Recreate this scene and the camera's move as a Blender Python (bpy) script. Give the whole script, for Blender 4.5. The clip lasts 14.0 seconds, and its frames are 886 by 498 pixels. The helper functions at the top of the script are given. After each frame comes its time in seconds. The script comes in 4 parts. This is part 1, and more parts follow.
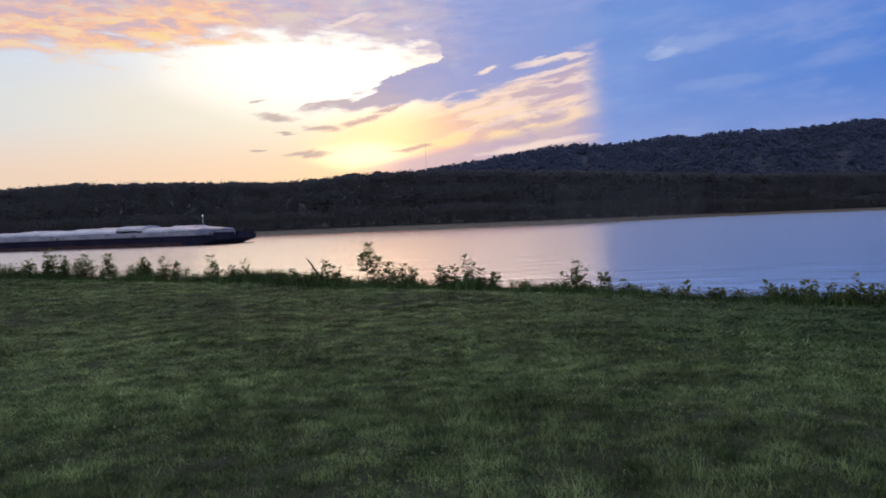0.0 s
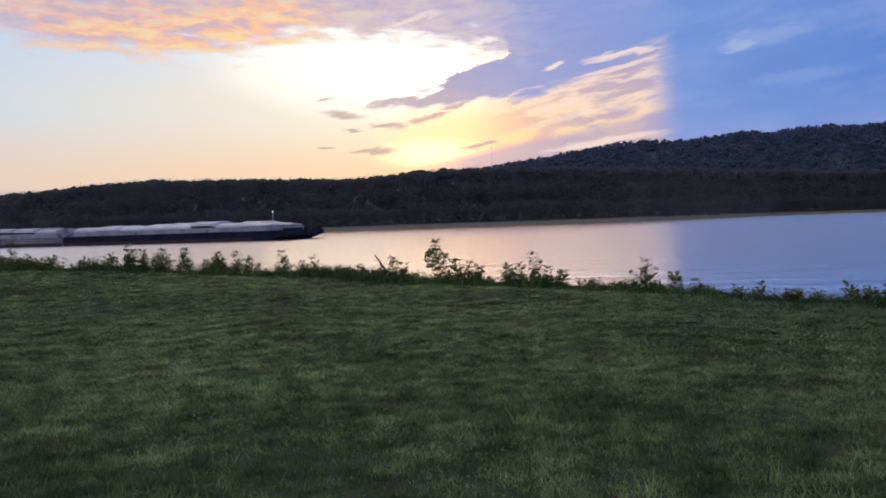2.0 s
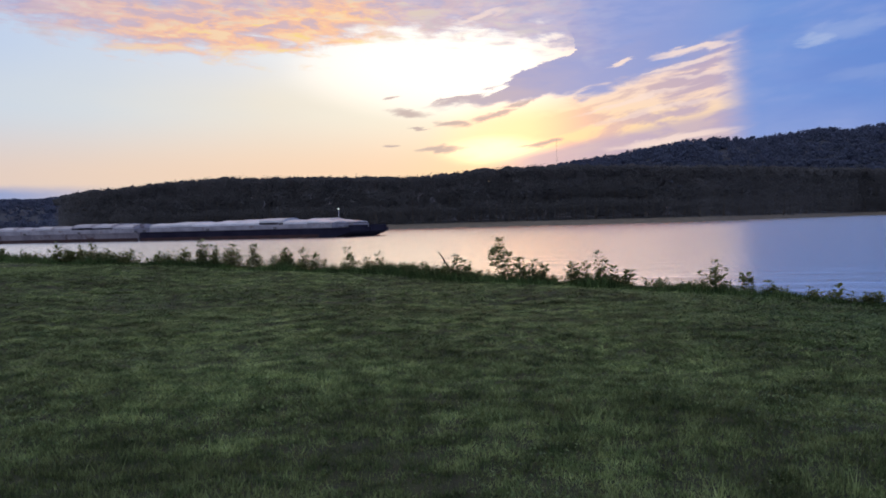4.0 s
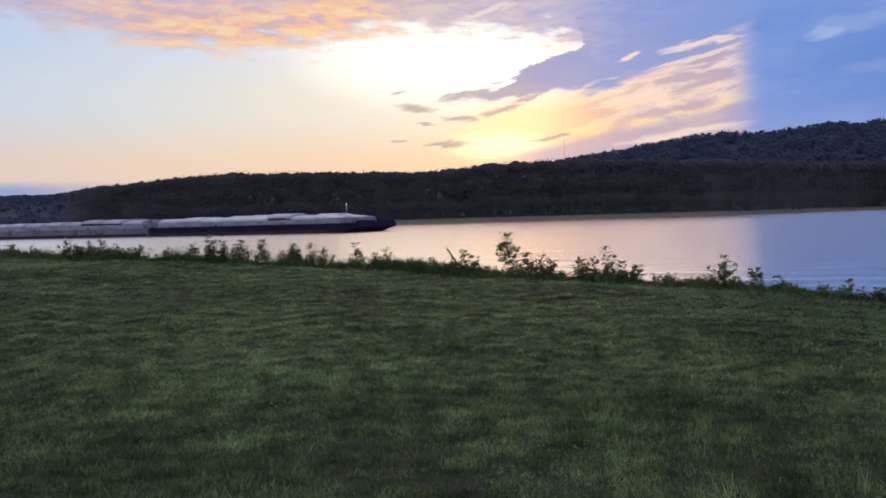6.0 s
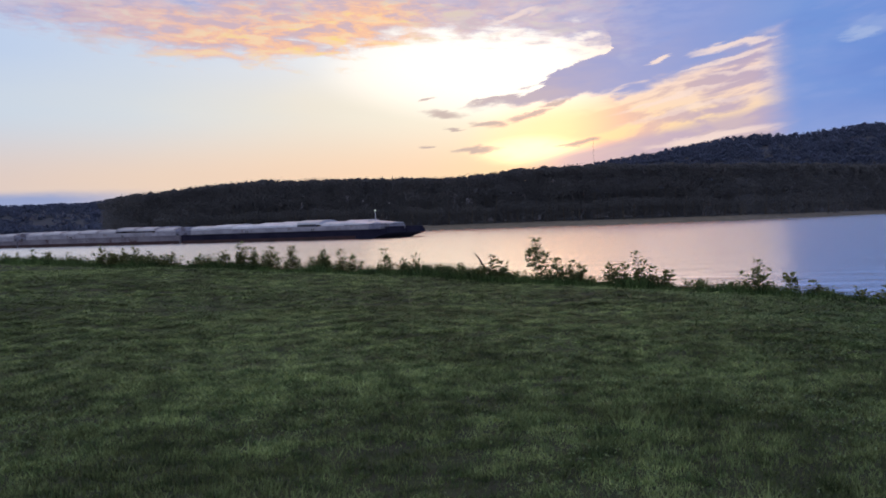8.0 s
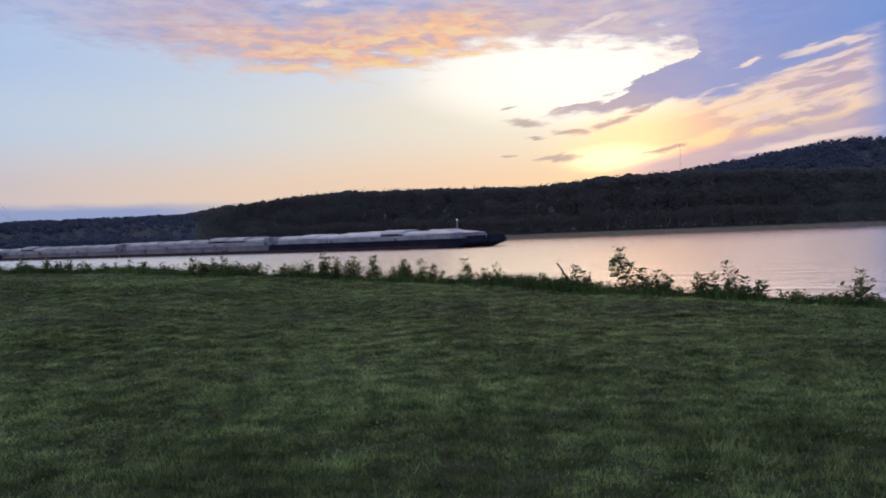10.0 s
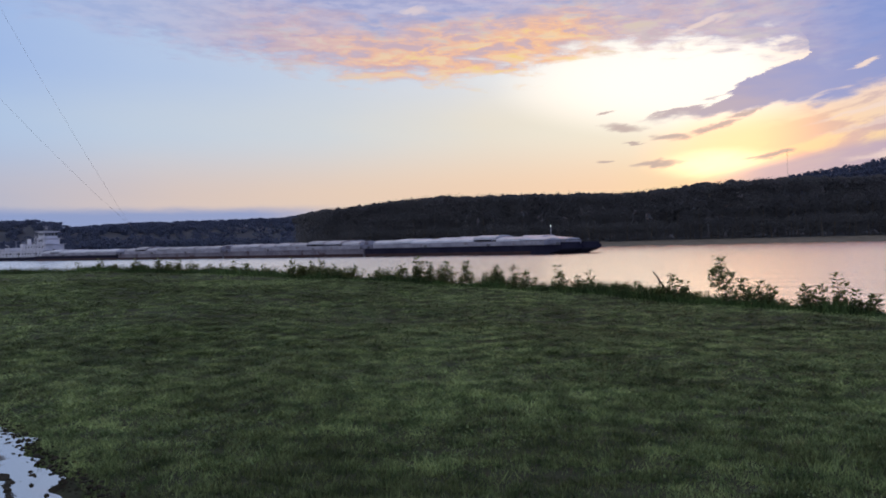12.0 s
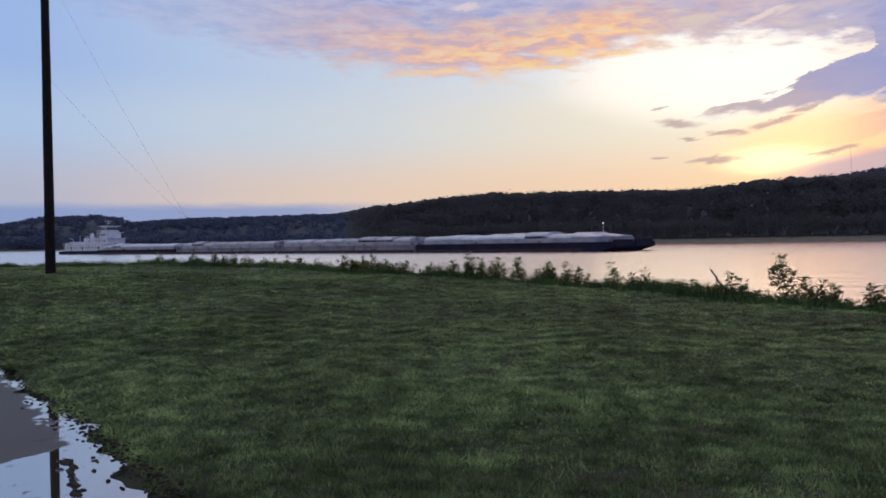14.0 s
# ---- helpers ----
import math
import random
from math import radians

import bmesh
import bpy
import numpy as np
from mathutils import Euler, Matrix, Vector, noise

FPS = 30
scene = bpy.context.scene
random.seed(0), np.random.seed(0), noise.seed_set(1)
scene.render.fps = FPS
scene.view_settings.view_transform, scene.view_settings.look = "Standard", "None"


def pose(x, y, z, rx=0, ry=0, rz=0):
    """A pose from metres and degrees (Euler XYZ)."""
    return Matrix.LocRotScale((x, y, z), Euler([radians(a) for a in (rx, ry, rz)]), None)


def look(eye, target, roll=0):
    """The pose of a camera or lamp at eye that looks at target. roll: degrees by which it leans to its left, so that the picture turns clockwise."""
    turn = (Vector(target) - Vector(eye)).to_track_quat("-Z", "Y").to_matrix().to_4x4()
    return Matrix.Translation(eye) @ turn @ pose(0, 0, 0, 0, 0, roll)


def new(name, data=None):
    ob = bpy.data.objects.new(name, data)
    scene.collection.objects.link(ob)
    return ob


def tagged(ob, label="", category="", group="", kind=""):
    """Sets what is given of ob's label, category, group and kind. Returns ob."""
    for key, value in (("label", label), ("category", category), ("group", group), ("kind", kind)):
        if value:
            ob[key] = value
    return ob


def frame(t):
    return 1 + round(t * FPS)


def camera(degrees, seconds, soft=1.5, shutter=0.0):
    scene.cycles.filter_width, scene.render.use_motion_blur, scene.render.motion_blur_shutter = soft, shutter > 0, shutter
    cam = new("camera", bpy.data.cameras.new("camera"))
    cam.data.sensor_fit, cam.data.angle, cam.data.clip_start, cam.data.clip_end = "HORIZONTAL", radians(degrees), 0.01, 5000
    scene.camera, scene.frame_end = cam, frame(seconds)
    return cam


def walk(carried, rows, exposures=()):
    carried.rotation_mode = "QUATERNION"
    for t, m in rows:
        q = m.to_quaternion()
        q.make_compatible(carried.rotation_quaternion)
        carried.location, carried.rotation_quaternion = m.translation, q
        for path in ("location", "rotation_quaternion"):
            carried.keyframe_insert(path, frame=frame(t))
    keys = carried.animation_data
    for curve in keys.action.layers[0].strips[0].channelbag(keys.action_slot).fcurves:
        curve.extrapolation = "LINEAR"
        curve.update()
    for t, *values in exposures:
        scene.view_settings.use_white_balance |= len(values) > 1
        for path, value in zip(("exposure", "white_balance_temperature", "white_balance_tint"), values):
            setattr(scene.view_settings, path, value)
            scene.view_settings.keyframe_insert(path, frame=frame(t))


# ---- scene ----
# camera and walk -----------------------------------------------------------
EYE = 1.6
cam = camera(60.2, 14.0, soft=1.75)
# seconds, x, y, z above the eye, then the turn in degrees (x, y, z)
ROWS = [
    (0.0, 0.000, -0.000, -0.000, 88.097, 2.167, 0.000),
    (0.5, -0.015, -0.020, 0.005, 88.008, 2.287, 1.388),
    (1.0, -0.046, 0.013, 0.000, 88.044, 2.044, 2.262),
    (1.5, -0.033, -0.015, 0.001, 87.977, 2.079, 3.762),
    (2.0, -0.045, -0.031, 0.006, 88.034, 1.834, 4.870),
    (2.5, -0.047, -0.037, 0.007, 88.029, 1.662, 6.897),
    (3.0, -0.066, -0.032, 0.013, 88.014, 1.453, 8.087),
    (3.5, -0.064, -0.045, 0.006, 88.008, 1.474, 9.041),
    (4.0, -0.057, -0.038, 0.005, 88.020, 1.454, 9.639),
    (6.5, -0.061, -0.024, 0.017, 87.633, 1.514, 10.250),
    (7.0, -0.049, -0.003, 0.009, 87.773, 1.465, 10.296),
    (7.5, -0.078, -0.002, 0.015, 87.895, 1.669, 10.508),
    (8.0, -0.061, -0.001, 0.016, 88.155, 1.883, 12.359),
    (10.5, -0.070, 0.182, 0.022, 89.248, 2.048, 19.926),
    (11.0, -0.051, 0.164, 0.014, 89.367, 1.831, 21.620),
    (11.5, -0.039, 0.113, 0.031, 89.502, 1.469, 23.414),
    (12.0, -0.045, 0.112, 0.034, 89.676, 1.341, 25.459),
    (12.5, -0.052, 0.121, 0.034, 89.870, 1.236, 26.770),
    (13.0, -0.059, 0.124, 0.030, 89.870, 1.215, 27.790),
    (13.5, -0.042, 0.104, 0.030, 89.810, 1.084, 28.402),
    (14.0, -0.108, 0.151, 0.011, 89.491, 0.974, 29.242),
]
EXPOSURES = [(0.0, 0.0), (8.2, 0.0), (10.5, -0.1), (14.0, -0.1)]
walk(cam, [(t, pose(x, y, EYE + z, rx, ry, rz)) for t, x, y, z, rx, ry, rz in ROWS], EXPOSURES)

# world and sun ---------------------------------------------------------------
class Net:
    """Short-hand for building a shader network."""

    def __init__(self, tree):
        self.tree = tree
        tree.nodes.clear()

    def node(self, kind, **settings):
        n = self.tree.nodes.new(kind)
        for key, value in settings.items():
            setattr(n, key, value)
        return n

    def put(self, socket, value):
        if isinstance(value, bpy.types.NodeSocket):
            self.tree.links.new(value, socket)
        else:
            socket.default_value = value

    def m(self, op, a, b=0.0, c=0.0, clamp=False):
        n = self.node("ShaderNodeMath", operation=op, use_clamp=clamp)
        for s, v in zip(n.inputs, (a, b, c)):
            self.put(s, v)
        return n.outputs[0]

    def step(self, v, lo, hi, a=0.0, b=1.0):
        n = self.node("ShaderNodeMapRange", interpolation_type="SMOOTHSTEP")
        for s, x in zip(n.inputs, (v, lo, hi, a, b)):
            self.put(s, x)
        return n.outputs[0]

    def noise(self, vector, scale, detail=4.0, rough=0.55, out=0, distortion=0.0):
        n = self.node("ShaderNodeTexNoise")
        self.put(n.inputs["Vector"], vector)
        n.inputs["Scale"].default_value = scale
        n.inputs["Detail"].default_value = detail
        n.inputs["Roughness"].default_value = rough
        n.inputs["Distortion"].default_value = distortion
        return n.outputs[out]

    def mix(self, f, a, b, blend="MIX"):
        n = self.node("ShaderNodeMix", data_type="RGBA", blend_type=blend)
        self.put(n.inputs[0], f)
        self.put(n.inputs[6], a if isinstance(a, bpy.types.NodeSocket) else (*a, 1.0))
        self.put(n.inputs[7], b if isinstance(b, bpy.types.NodeSocket) else (*b, 1.0))
        return n.outputs[2]

    def xyz(self, x, y, z=0.0):
        n = self.node("ShaderNodeCombineXYZ")
        for s, v in zip(n.inputs, (x, y, z)):
            self.put(s, v)
        return n.outputs[0]


def srgb(r, g, b):
    return tuple(((c / 255 + 0.055) / 1.055) ** 2.4 if c > 10 else c / 255 / 12.92 for c in (r, g, b))


SUN_AZ, SUN_EL = -3.0, 5.6


def build_world():
    world = bpy.data.worlds.new("sunset_sky")
    scene.world = world
    world.use_nodes = True
    k = Net(world.node_tree)
    way = k.node("ShaderNodeTexCoord").outputs["Generated"]
    sep = k.node("ShaderNodeSeparateXYZ")
    k.put(sep.inputs[0], way)
    x, y, z = sep.outputs
    az = k.m("MULTIPLY", k.m("ARCTAN2", x, y), 180 / math.pi)
    el = k.m("MULTIPLY", k.m("ARCSINE", z), 180 / math.pi)
    # clouds lie in flat streaks: noise is stretched along the horizon, and slants beside the sun
    flat = k.xyz(k.m("MULTIPLY", az, 0.16), k.m("MULTIPLY", el, 0.62))
    fine = k.noise(flat, 2.4, 7, 0.62)
    broad = k.noise(flat, 0.55, 5, 0.58)
    rise = k.m("SUBTRACT", el, k.m("MULTIPLY", az, 0.20))
    slant = k.xyz(k.m("MULTIPLY", az, 0.24), k.m("MULTIPLY", rise, 0.90))
    streak = k.noise(slant, 1.05, 7, 0.60, distortion=0.45)
    ripple = k.noise(k.xyz(k.m("MULTIPLY", az, 0.24), k.m("MULTIPLY", k.m("ADD", el, k.m("MULTIPLY", az, 0.06)), 1.0)), 1.25, 7, 0.62, distortion=0.5)
    wob = k.m("MULTIPLY", k.m("SUBTRACT", fine, 0.5), 3.4)
    elw = k.m("ADD", el, wob)
    azw = k.m("ADD", az, k.m("MULTIPLY", k.m("SUBTRACT", broad, 0.5), 5.0))
    # position along the horizon for the ramps: -60 to 30 degrees
    along = k.m("DIVIDE", k.m("ADD", azw, 60.0), 90.0, clamp=True)

    def ramp(stops):
        n = k.node("ShaderNodeValToRGB")
        els = n.color_ramp.elements
        while len(els) < len(stops):
            els.new(0.5)
        for e, (a, c) in zip(els, stops):
            e.position = (a + 60.0) / 90.0
            e.color = (*c, 1.0)
        k.put(n.inputs[0], along)
        return n.outputs[0]

    def curve(stops):
        return k.m("MULTIPLY", ramp([(a, (v / 20,) * 3) for a, v in stops]), 20.0)

    # clear sky at three heights
    low = ramp([(-58, srgb(184, 188, 210)), (-45, srgb(222, 204, 198)), (-32, srgb(238, 212, 192)), (-14, srgb(253, 217, 184)), (-5, srgb(255, 222, 172)), (4, srgb(226, 190, 186)), (11, srgb(150, 160, 208)), (28, srgb(116, 142, 210))])
    mid = ramp([(-58, srgb(178, 202, 236)), (-46, srgb(200, 214, 232)), (-34, srgb(216, 222, 228)), (-22, srgb(240, 232, 218)), (-8, srgb(255, 246, 224)), (2, srgb(255, 222, 180)), (10, srgb(232, 198, 186)), (13, srgb(124, 150, 214)), (29, srgb(96, 136, 216))])
    high = ramp([(-58, srgb(162, 190, 238)), (-46, srgb(186, 206, 238)), (-34, srgb(206, 218, 236)), (-25, srgb(222, 228, 240)), (-16, srgb(255, 252, 246)), (-2, srgb(255, 252, 244)), (4, srgb(150, 162, 214)), (12, srgb(100, 138, 218)), (29, srgb(82, 126, 216))])
    col = k.mix(k.step(el, 3.5, 8.5), low, mid)
    col = k.mix(k.step(el, 8.5, 13.0), col, high)
    # blue haze bank low on the upstream horizon
    haze = k.m("MULTIPLY", k.step(k.m("ADD", el, k.m("MULTIPLY", wob, 0.15)), 3.3, 2.5), k.step(az, -30.0, -40.0))
    col = k.mix(k.m("MULTIPLY", haze, 0.9), col, srgb(140, 160, 208))
    # the bright gap behind the clouds
    hx, hy = k.m("DIVIDE", k.m("SUBTRACT", az, -7.4), 8.8), k.m("DIVIDE", k.m("SUBTRACT", el, 11.3), 2.5)
    gap = k.step(k.m("ADD", k.m("MULTIPLY", hx, hx), k.m("MULTIPLY", hy, hy)), 2.9, 0.0)
    col = k.mix(k.m("MULTIPLY", gap, 0.9), col, (1.12, 1.02, 0.92))
    gx, gy = k.m("DIVIDE", k.m("SUBTRACT", az, -5.6), 3.5), k.m("DIVIDE", k.m("SUBTRACT", el, 5.25), 0.85)
    glow = k.m("POWER", k.step(k.m("ADD", k.m("ADD", k.m("MULTIPLY", gx, gx), k.m("MULTIPLY", gy, gy)), k.m("MULTIPLY", k.m("SUBTRACT", streak, 0.5), 1.6)), 3.0, -0.2), 2.2)
    gx2, gy2 = k.m("DIVIDE", k.m("SUBTRACT", az, -2.6), 6.0), k.m("DIVIDE", k.m("SUBTRACT", el, 6.2), 2.2)
    gilt = k.m("POWER", k.step(k.m("ADD", k.m("MULTIPLY", gx2, gx2), k.m("MULTIPLY", gy2, gy2)), 2.6, 0.0), 1.6)
    col = k.mix(k.m("MULTIPLY", gilt, 0.5), col, (2.4, 1.05, 0.42))
    col = k.mix(k.m("MULTIPLY", glow, 0.95), col, (1.9, 1.35, 0.80))
    # slanting gold and mauve streaks right of the sun
    gate = k.m("MULTIPLY", k.step(az, -4.0, 2.5), k.step(k.m("ADD", az, k.m("MULTIPLY", wob, 0.5)), 13.0, 10.2))
    bands = k.noise(k.xyz(k.m("MULTIPLY", az, 0.15), k.m("MULTIPLY", k.m("SUBTRACT", el, k.m("MULTIPLY", az, 0.16)), 0.62)), 1.25, 6, 0.58, distortion=0.35)
    bars = k.step(bands, 0.42, 0.56)
    mauve = k.mix(k.step(az, -2.0, 9.0), srgb(226, 188, 170), srgb(186, 168, 194))
    stripes = k.mix(bars, mauve, k.mix(k.step(el, 5.5, 9.5), srgb(255, 222, 168), srgb(252, 222, 206)))
    col = k.mix(k.m("MULTIPLY", gate, 0.8), col, stripes)
    # grey-mauve foot of the cloud along the ridge
    foot = k.m("MULTIPLY", k.step(k.m("SUBTRACT", el, k.m("MULTIPLY", k.m("ADD", az, 8.0), 0.17)), 4.5, 3.7), k.step(az, -8.0, -2.0))
    col = k.mix(k.m("MULTIPLY", foot, 0.8), col, srgb(190, 172, 196))
    # mauve wedge that cuts into the gap and joins the deck above
    under = curve([(-12, 8.55), (-10.3, 8.45), (-3.2, 8.7), (1.0, 9.0), (5.3, 9.7), (11.3, 11.3), (30, 13.0)])
    over = curve([(-12, 8.5), (-10.3, 8.85), (-5.2, 9.95), (-3.1, 10.95), (0.0, 11.75), (1.2, 19.0), (30, 20.0)])
    jag = k.m("ADD", k.m("ADD", el, k.m("MULTIPLY", k.m("SUBTRACT", streak, 0.5), 2.6)), k.m("MULTIPLY", k.m("SUBTRACT", ripple, 0.5), 0.9))
    wedge = k.m("MULTIPLY", k.step(k.m("SUBTRACT", jag, under), -0.25, k.m("ADD", 0.45, k.m("MULTIPLY", k.step(az, 2.0, 9.0), 1.2))), k.step(k.m("SUBTRACT", jag, over), 0.10, -0.12))
    wedge = k.m("MULTIPLY", wedge, k.step(az, -11.6, -9.6))
    tint = ramp([(-10, srgb(206, 188, 188)), (-4, srgb(190, 176, 196)), (1, srgb(164, 167, 210)), (6, srgb(142, 158, 214)), (11.5, srgb(126, 156, 218)), (13, srgb(112, 150, 218)), (29, srgb(88, 132, 212))])
    tint = k.mix(k.m("MULTIPLY", k.step(broad, 0.40, 0.68), 0.35), tint, srgb(128, 150, 216))
    tint = k.mix(k.m("MULTIPLY", k.step(el, 9.0, 3.0), k.step(az, 11.0, 14.0)), tint, srgb(140, 160, 217))
    soft = k.noise(k.xyz(k.m("MULTIPLY", az, 0.10), k.m("MULTIPLY", k.m("SUBTRACT", el, k.m("MULTIPLY", az, 0.10)), 0.34)), 1.3, 5, 0.55)
    tint = k.mix(k.m("MULTIPLY", k.m("MULTIPLY", k.step(soft, 0.46, 0.70), k.step(az, 8.0, 14.0)), 0.42), tint, srgb(150, 168, 222))
    tint = k.mix(k.m("MULTIPLY", k.m("MULTIPLY", k.step(soft, 0.50, 0.30), k.step(az, 8.0, 14.0)), 0.35), tint, srgb(98, 134, 208))
    right = k.step(k.m("ADD", az, k.m("MULTIPLY", wob, 0.55)), 9.6, 13.2)
    col = k.mix(k.m("MAXIMUM", wedge, right), col, tint)
    # deck of cloud above, its sunward rim lit orange
    rim = curve([(-60, 17.5), (-53, 15.6), (-46, 14.4), (-42, 13.7), (-36, 13.0), (-30, 11.9), (-24, 12.1), (-18, 12.7), (-14, 13.7), (-7, 13.5), (-3, 12.7), (0.2, 12.3), (2.0, 11.0), (8.0, 14.0), (20, 17.0)])
    flake = k.noise(k.xyz(k.m("MULTIPLY", az, 0.34), k.m("MULTIPLY", k.m("ADD", el, k.m("MULTIPLY", az, 0.03)), 1.35)), 1.0, 6, 0.62, distortion=0.3)
    torn = k.m("ADD", k.m("MULTIPLY", k.m("SUBTRACT", ripple, 0.5), 3.6), k.m("MULTIPLY", k.m("SUBTRACT", flake, 0.5), 4.2))
    over_rim = k.m("SUBTRACT", k.m("ADD", el, torn), rim)
    deck = k.m("MULTIPLY", k.step(over_rim, -0.6, 1.2), ramp([(-58, (0.25,) * 3), (-46, (0.55,) * 3), (-38, (0.9,) * 3), (30, (0.95,) * 3)]))
    shade = k.mix(k.step(fine, 0.36, 0.62), srgb(158, 166, 213), srgb(188, 188, 222))
    shade = k.mix(k.m("MULTIPLY", k.step(az, -6.0, 6.0), 0.8), shade, srgb(130, 154, 217))
    lit = k.mix(k.step(flake, 0.40, 0.53), srgb(210, 178, 186), srgb(255, 194, 154))
    lit = k.mix(k.step(flake, 0.51, 0.61), lit, srgb(255, 216, 168))
    lit = k.mix(k.m("MULTIPLY", k.m("MULTIPLY", k.step(fine, 0.50, 0.62), k.step(flake, 0.48, 0.58)), k.step(az, -36.0, -20.0)), lit, srgb(255, 218, 130))
    sunward = ramp([(-48, (0.0,) * 3), (-42, (0.15,) * 3), (-36, (0.45,) * 3), (-30, (0.9,) * 3), (-16, (1.0,) * 3), (-12, (0.45,) * 3), (-2, (0.25,) * 3), (4, (0.0,) * 3)])
    edge_light = k.m("MULTIPLY", k.step(k.m("ADD", over_rim, k.m("MULTIPLY", k.m("SUBTRACT", broad, 0.5), 2.4)), 5.2, 2.2), sunward)
    col = k.mix(deck, col, k.mix(edge_light, shade, lit))
    # small dark puffs over the sun, and pale wisps
    a2 = k.m("ADD", az, k.m("MULTIPLY", wob, 0.9))
    e2 = k.m("ADD", el, k.m("MULTIPLY", k.m("SUBTRACT", streak, 0.5), 1.3))

    def puff(caz, cel, waz, hel, lean, colour, strength):
        da = k.m("SUBTRACT", a2, caz)
        de = k.m("DIVIDE", k.m("SUBTRACT", k.m("SUBTRACT", e2, cel), k.m("MULTIPLY", da, lean)), hel)
        da = k.m("DIVIDE", da, waz)
        d = k.m("ADD", k.m("MULTIPLY", da, da), k.m("MULTIPLY", de, de))
        return k.mix(k.m("MULTIPLY", k.step(d, 1.8, 0.1), strength), col, colour)

    for caz, cel, waz, hel, lean in ((-9.6, 5.5, 1.5, 0.26, 0.03), (-12.0, 8.15, 1.5, 0.27, -0.08), (-8.7, 7.3, 1.3, 0.28, 0.0), (-13.5, 5.8, 0.6, 0.13, 0.05), (-2.2, 5.6, 1.2, 0.16, 0.08), (-11.5, 7.0, 0.8, 0.10, 0.0), (-5.4, 7.9, 1.6, 0.17, 0.22), (-3.6, 8.6, 1.3, 0.14, 0.2), (-13.2, 9.3, 0.5, 0.12, 0.0)):
        col = puff(caz, cel, waz, hel, lean, srgb(190, 170, 168), 0.85)
    for caz, cel, waz, hel, lean, s in ((16.4, 11.35, 1.0, 0.34, 0.12, 0.40), (18.2, 11.8, 2.6, 0.60, 0.14, 0.22), (3.5, 11.1, 0.8, 0.16, 0.3, 0.95), (8.6, 11.6, 2.8, 0.20, 0.12, 0.85), (8.0, 10.7, 3.0, 0.17, 0.18, 0.75), (9.2, 9.9, 2.2, 0.18, 0.12, 0.6), (-6.6, 14.9, 2.0, 0.22, 0.2, 0.7), (-27, 17.0, 0.9, 0.3, 0.0, 0.5), (20.5, 9.0, 3.2, 0.5, 0.05, 0.14), (7.0, 5.45, 4.2, 0.30, 0.10, 0.75), (6.0, 7.6, 4.5, 0.16, 0.16, 0.5), (4.5, 8.4, 4.0, 0.13, 0.2, 0.6)):
        col = puff(caz, cel, waz, hel, lean, srgb(250, 226, 216) if caz < 12 else srgb(190, 204, 232), s)
    # peach and blue patches added above the view, to colour the river's reflection
    peach = k.m("MULTIPLY", k.step(el, 17.0, 20.5), k.m("MULTIPLY", k.step(az, -32.0, -12.0), k.step(az, 12.0, 6.0)))
    col = k.mix(k.m("MULTIPLY", peach, 0.9), col, (1.90, 0.72, 0.38))
    col = k.mix(k.m("MULTIPLY", k.step(el, 17.0, 21.5), k.step(az, 8.0, 14.0)), col, (0.30, 0.46, 1.08))
    # dusky rose and blue sky opposite the sun, behind the view
    back = k.m("MULTIPLY", k.step(k.m("ABSOLUTE", az), 62.0, 105.0), k.step(el, -1.0, 3.0))
    col = k.mix(back, col, k.mix(k.step(el, 4.0, 24.0), (0.52, 0.58, 0.86), (0.74, 0.80, 0.98)))
    # bright broken cloud overhead, outside the view
    col = k.mix(k.step(el, 30.0, 48.0), col, k.mix(k.step(broad, 0.35, 0.65), (0.56, 0.60, 0.72), (0.80, 0.78, 0.76)))
    # the clipped gap is brighter than the picture can hold
    power = k.m("ADD", k.m("MULTIPLY", k.m("MULTIPLY", gap, k.m("SUBTRACT", 1.0, k.m("MAXIMUM", wedge, deck))), 0.15), 1.0)
    col = k.mix(k.step(el, -2.0, -0.2), srgb(70, 78, 80), col)
    sky = k.node("ShaderNodeTexSky", sky_type="NISHITA", sun_disc=False, sun_elevation=radians(SUN_EL), sun_rotation=radians(SUN_AZ))
    paint, air = k.node("ShaderNodeBackground"), k.node("ShaderNodeBackground")
    k.put(paint.inputs[0], col)
    k.put(paint.inputs[1], k.m("MULTIPLY", power, 0.97))
    k.put(air.inputs[0], sky.outputs[0])
    air.inputs[1].default_value = 0.002
    both = k.node("ShaderNodeAddShader")
    k.put(both.inputs[0], paint.outputs[0])
    k.put(both.inputs[1], air.outputs[0])
    k.put(k.node("ShaderNodeOutputWorld").inputs[0], both.outputs[0])


build_world()
sun = new("sun", bpy.data.lights.new("sun", "SUN"))
sun.data.energy, sun.data.angle, sun.data.color = 0.10, radians(30), (1.0, 0.78, 0.52)
sun.matrix_world = look((0, 0, 0), (-math.sin(radians(SUN_AZ)), -math.cos(radians(SUN_AZ)), -math.tan(radians(SUN_EL))))

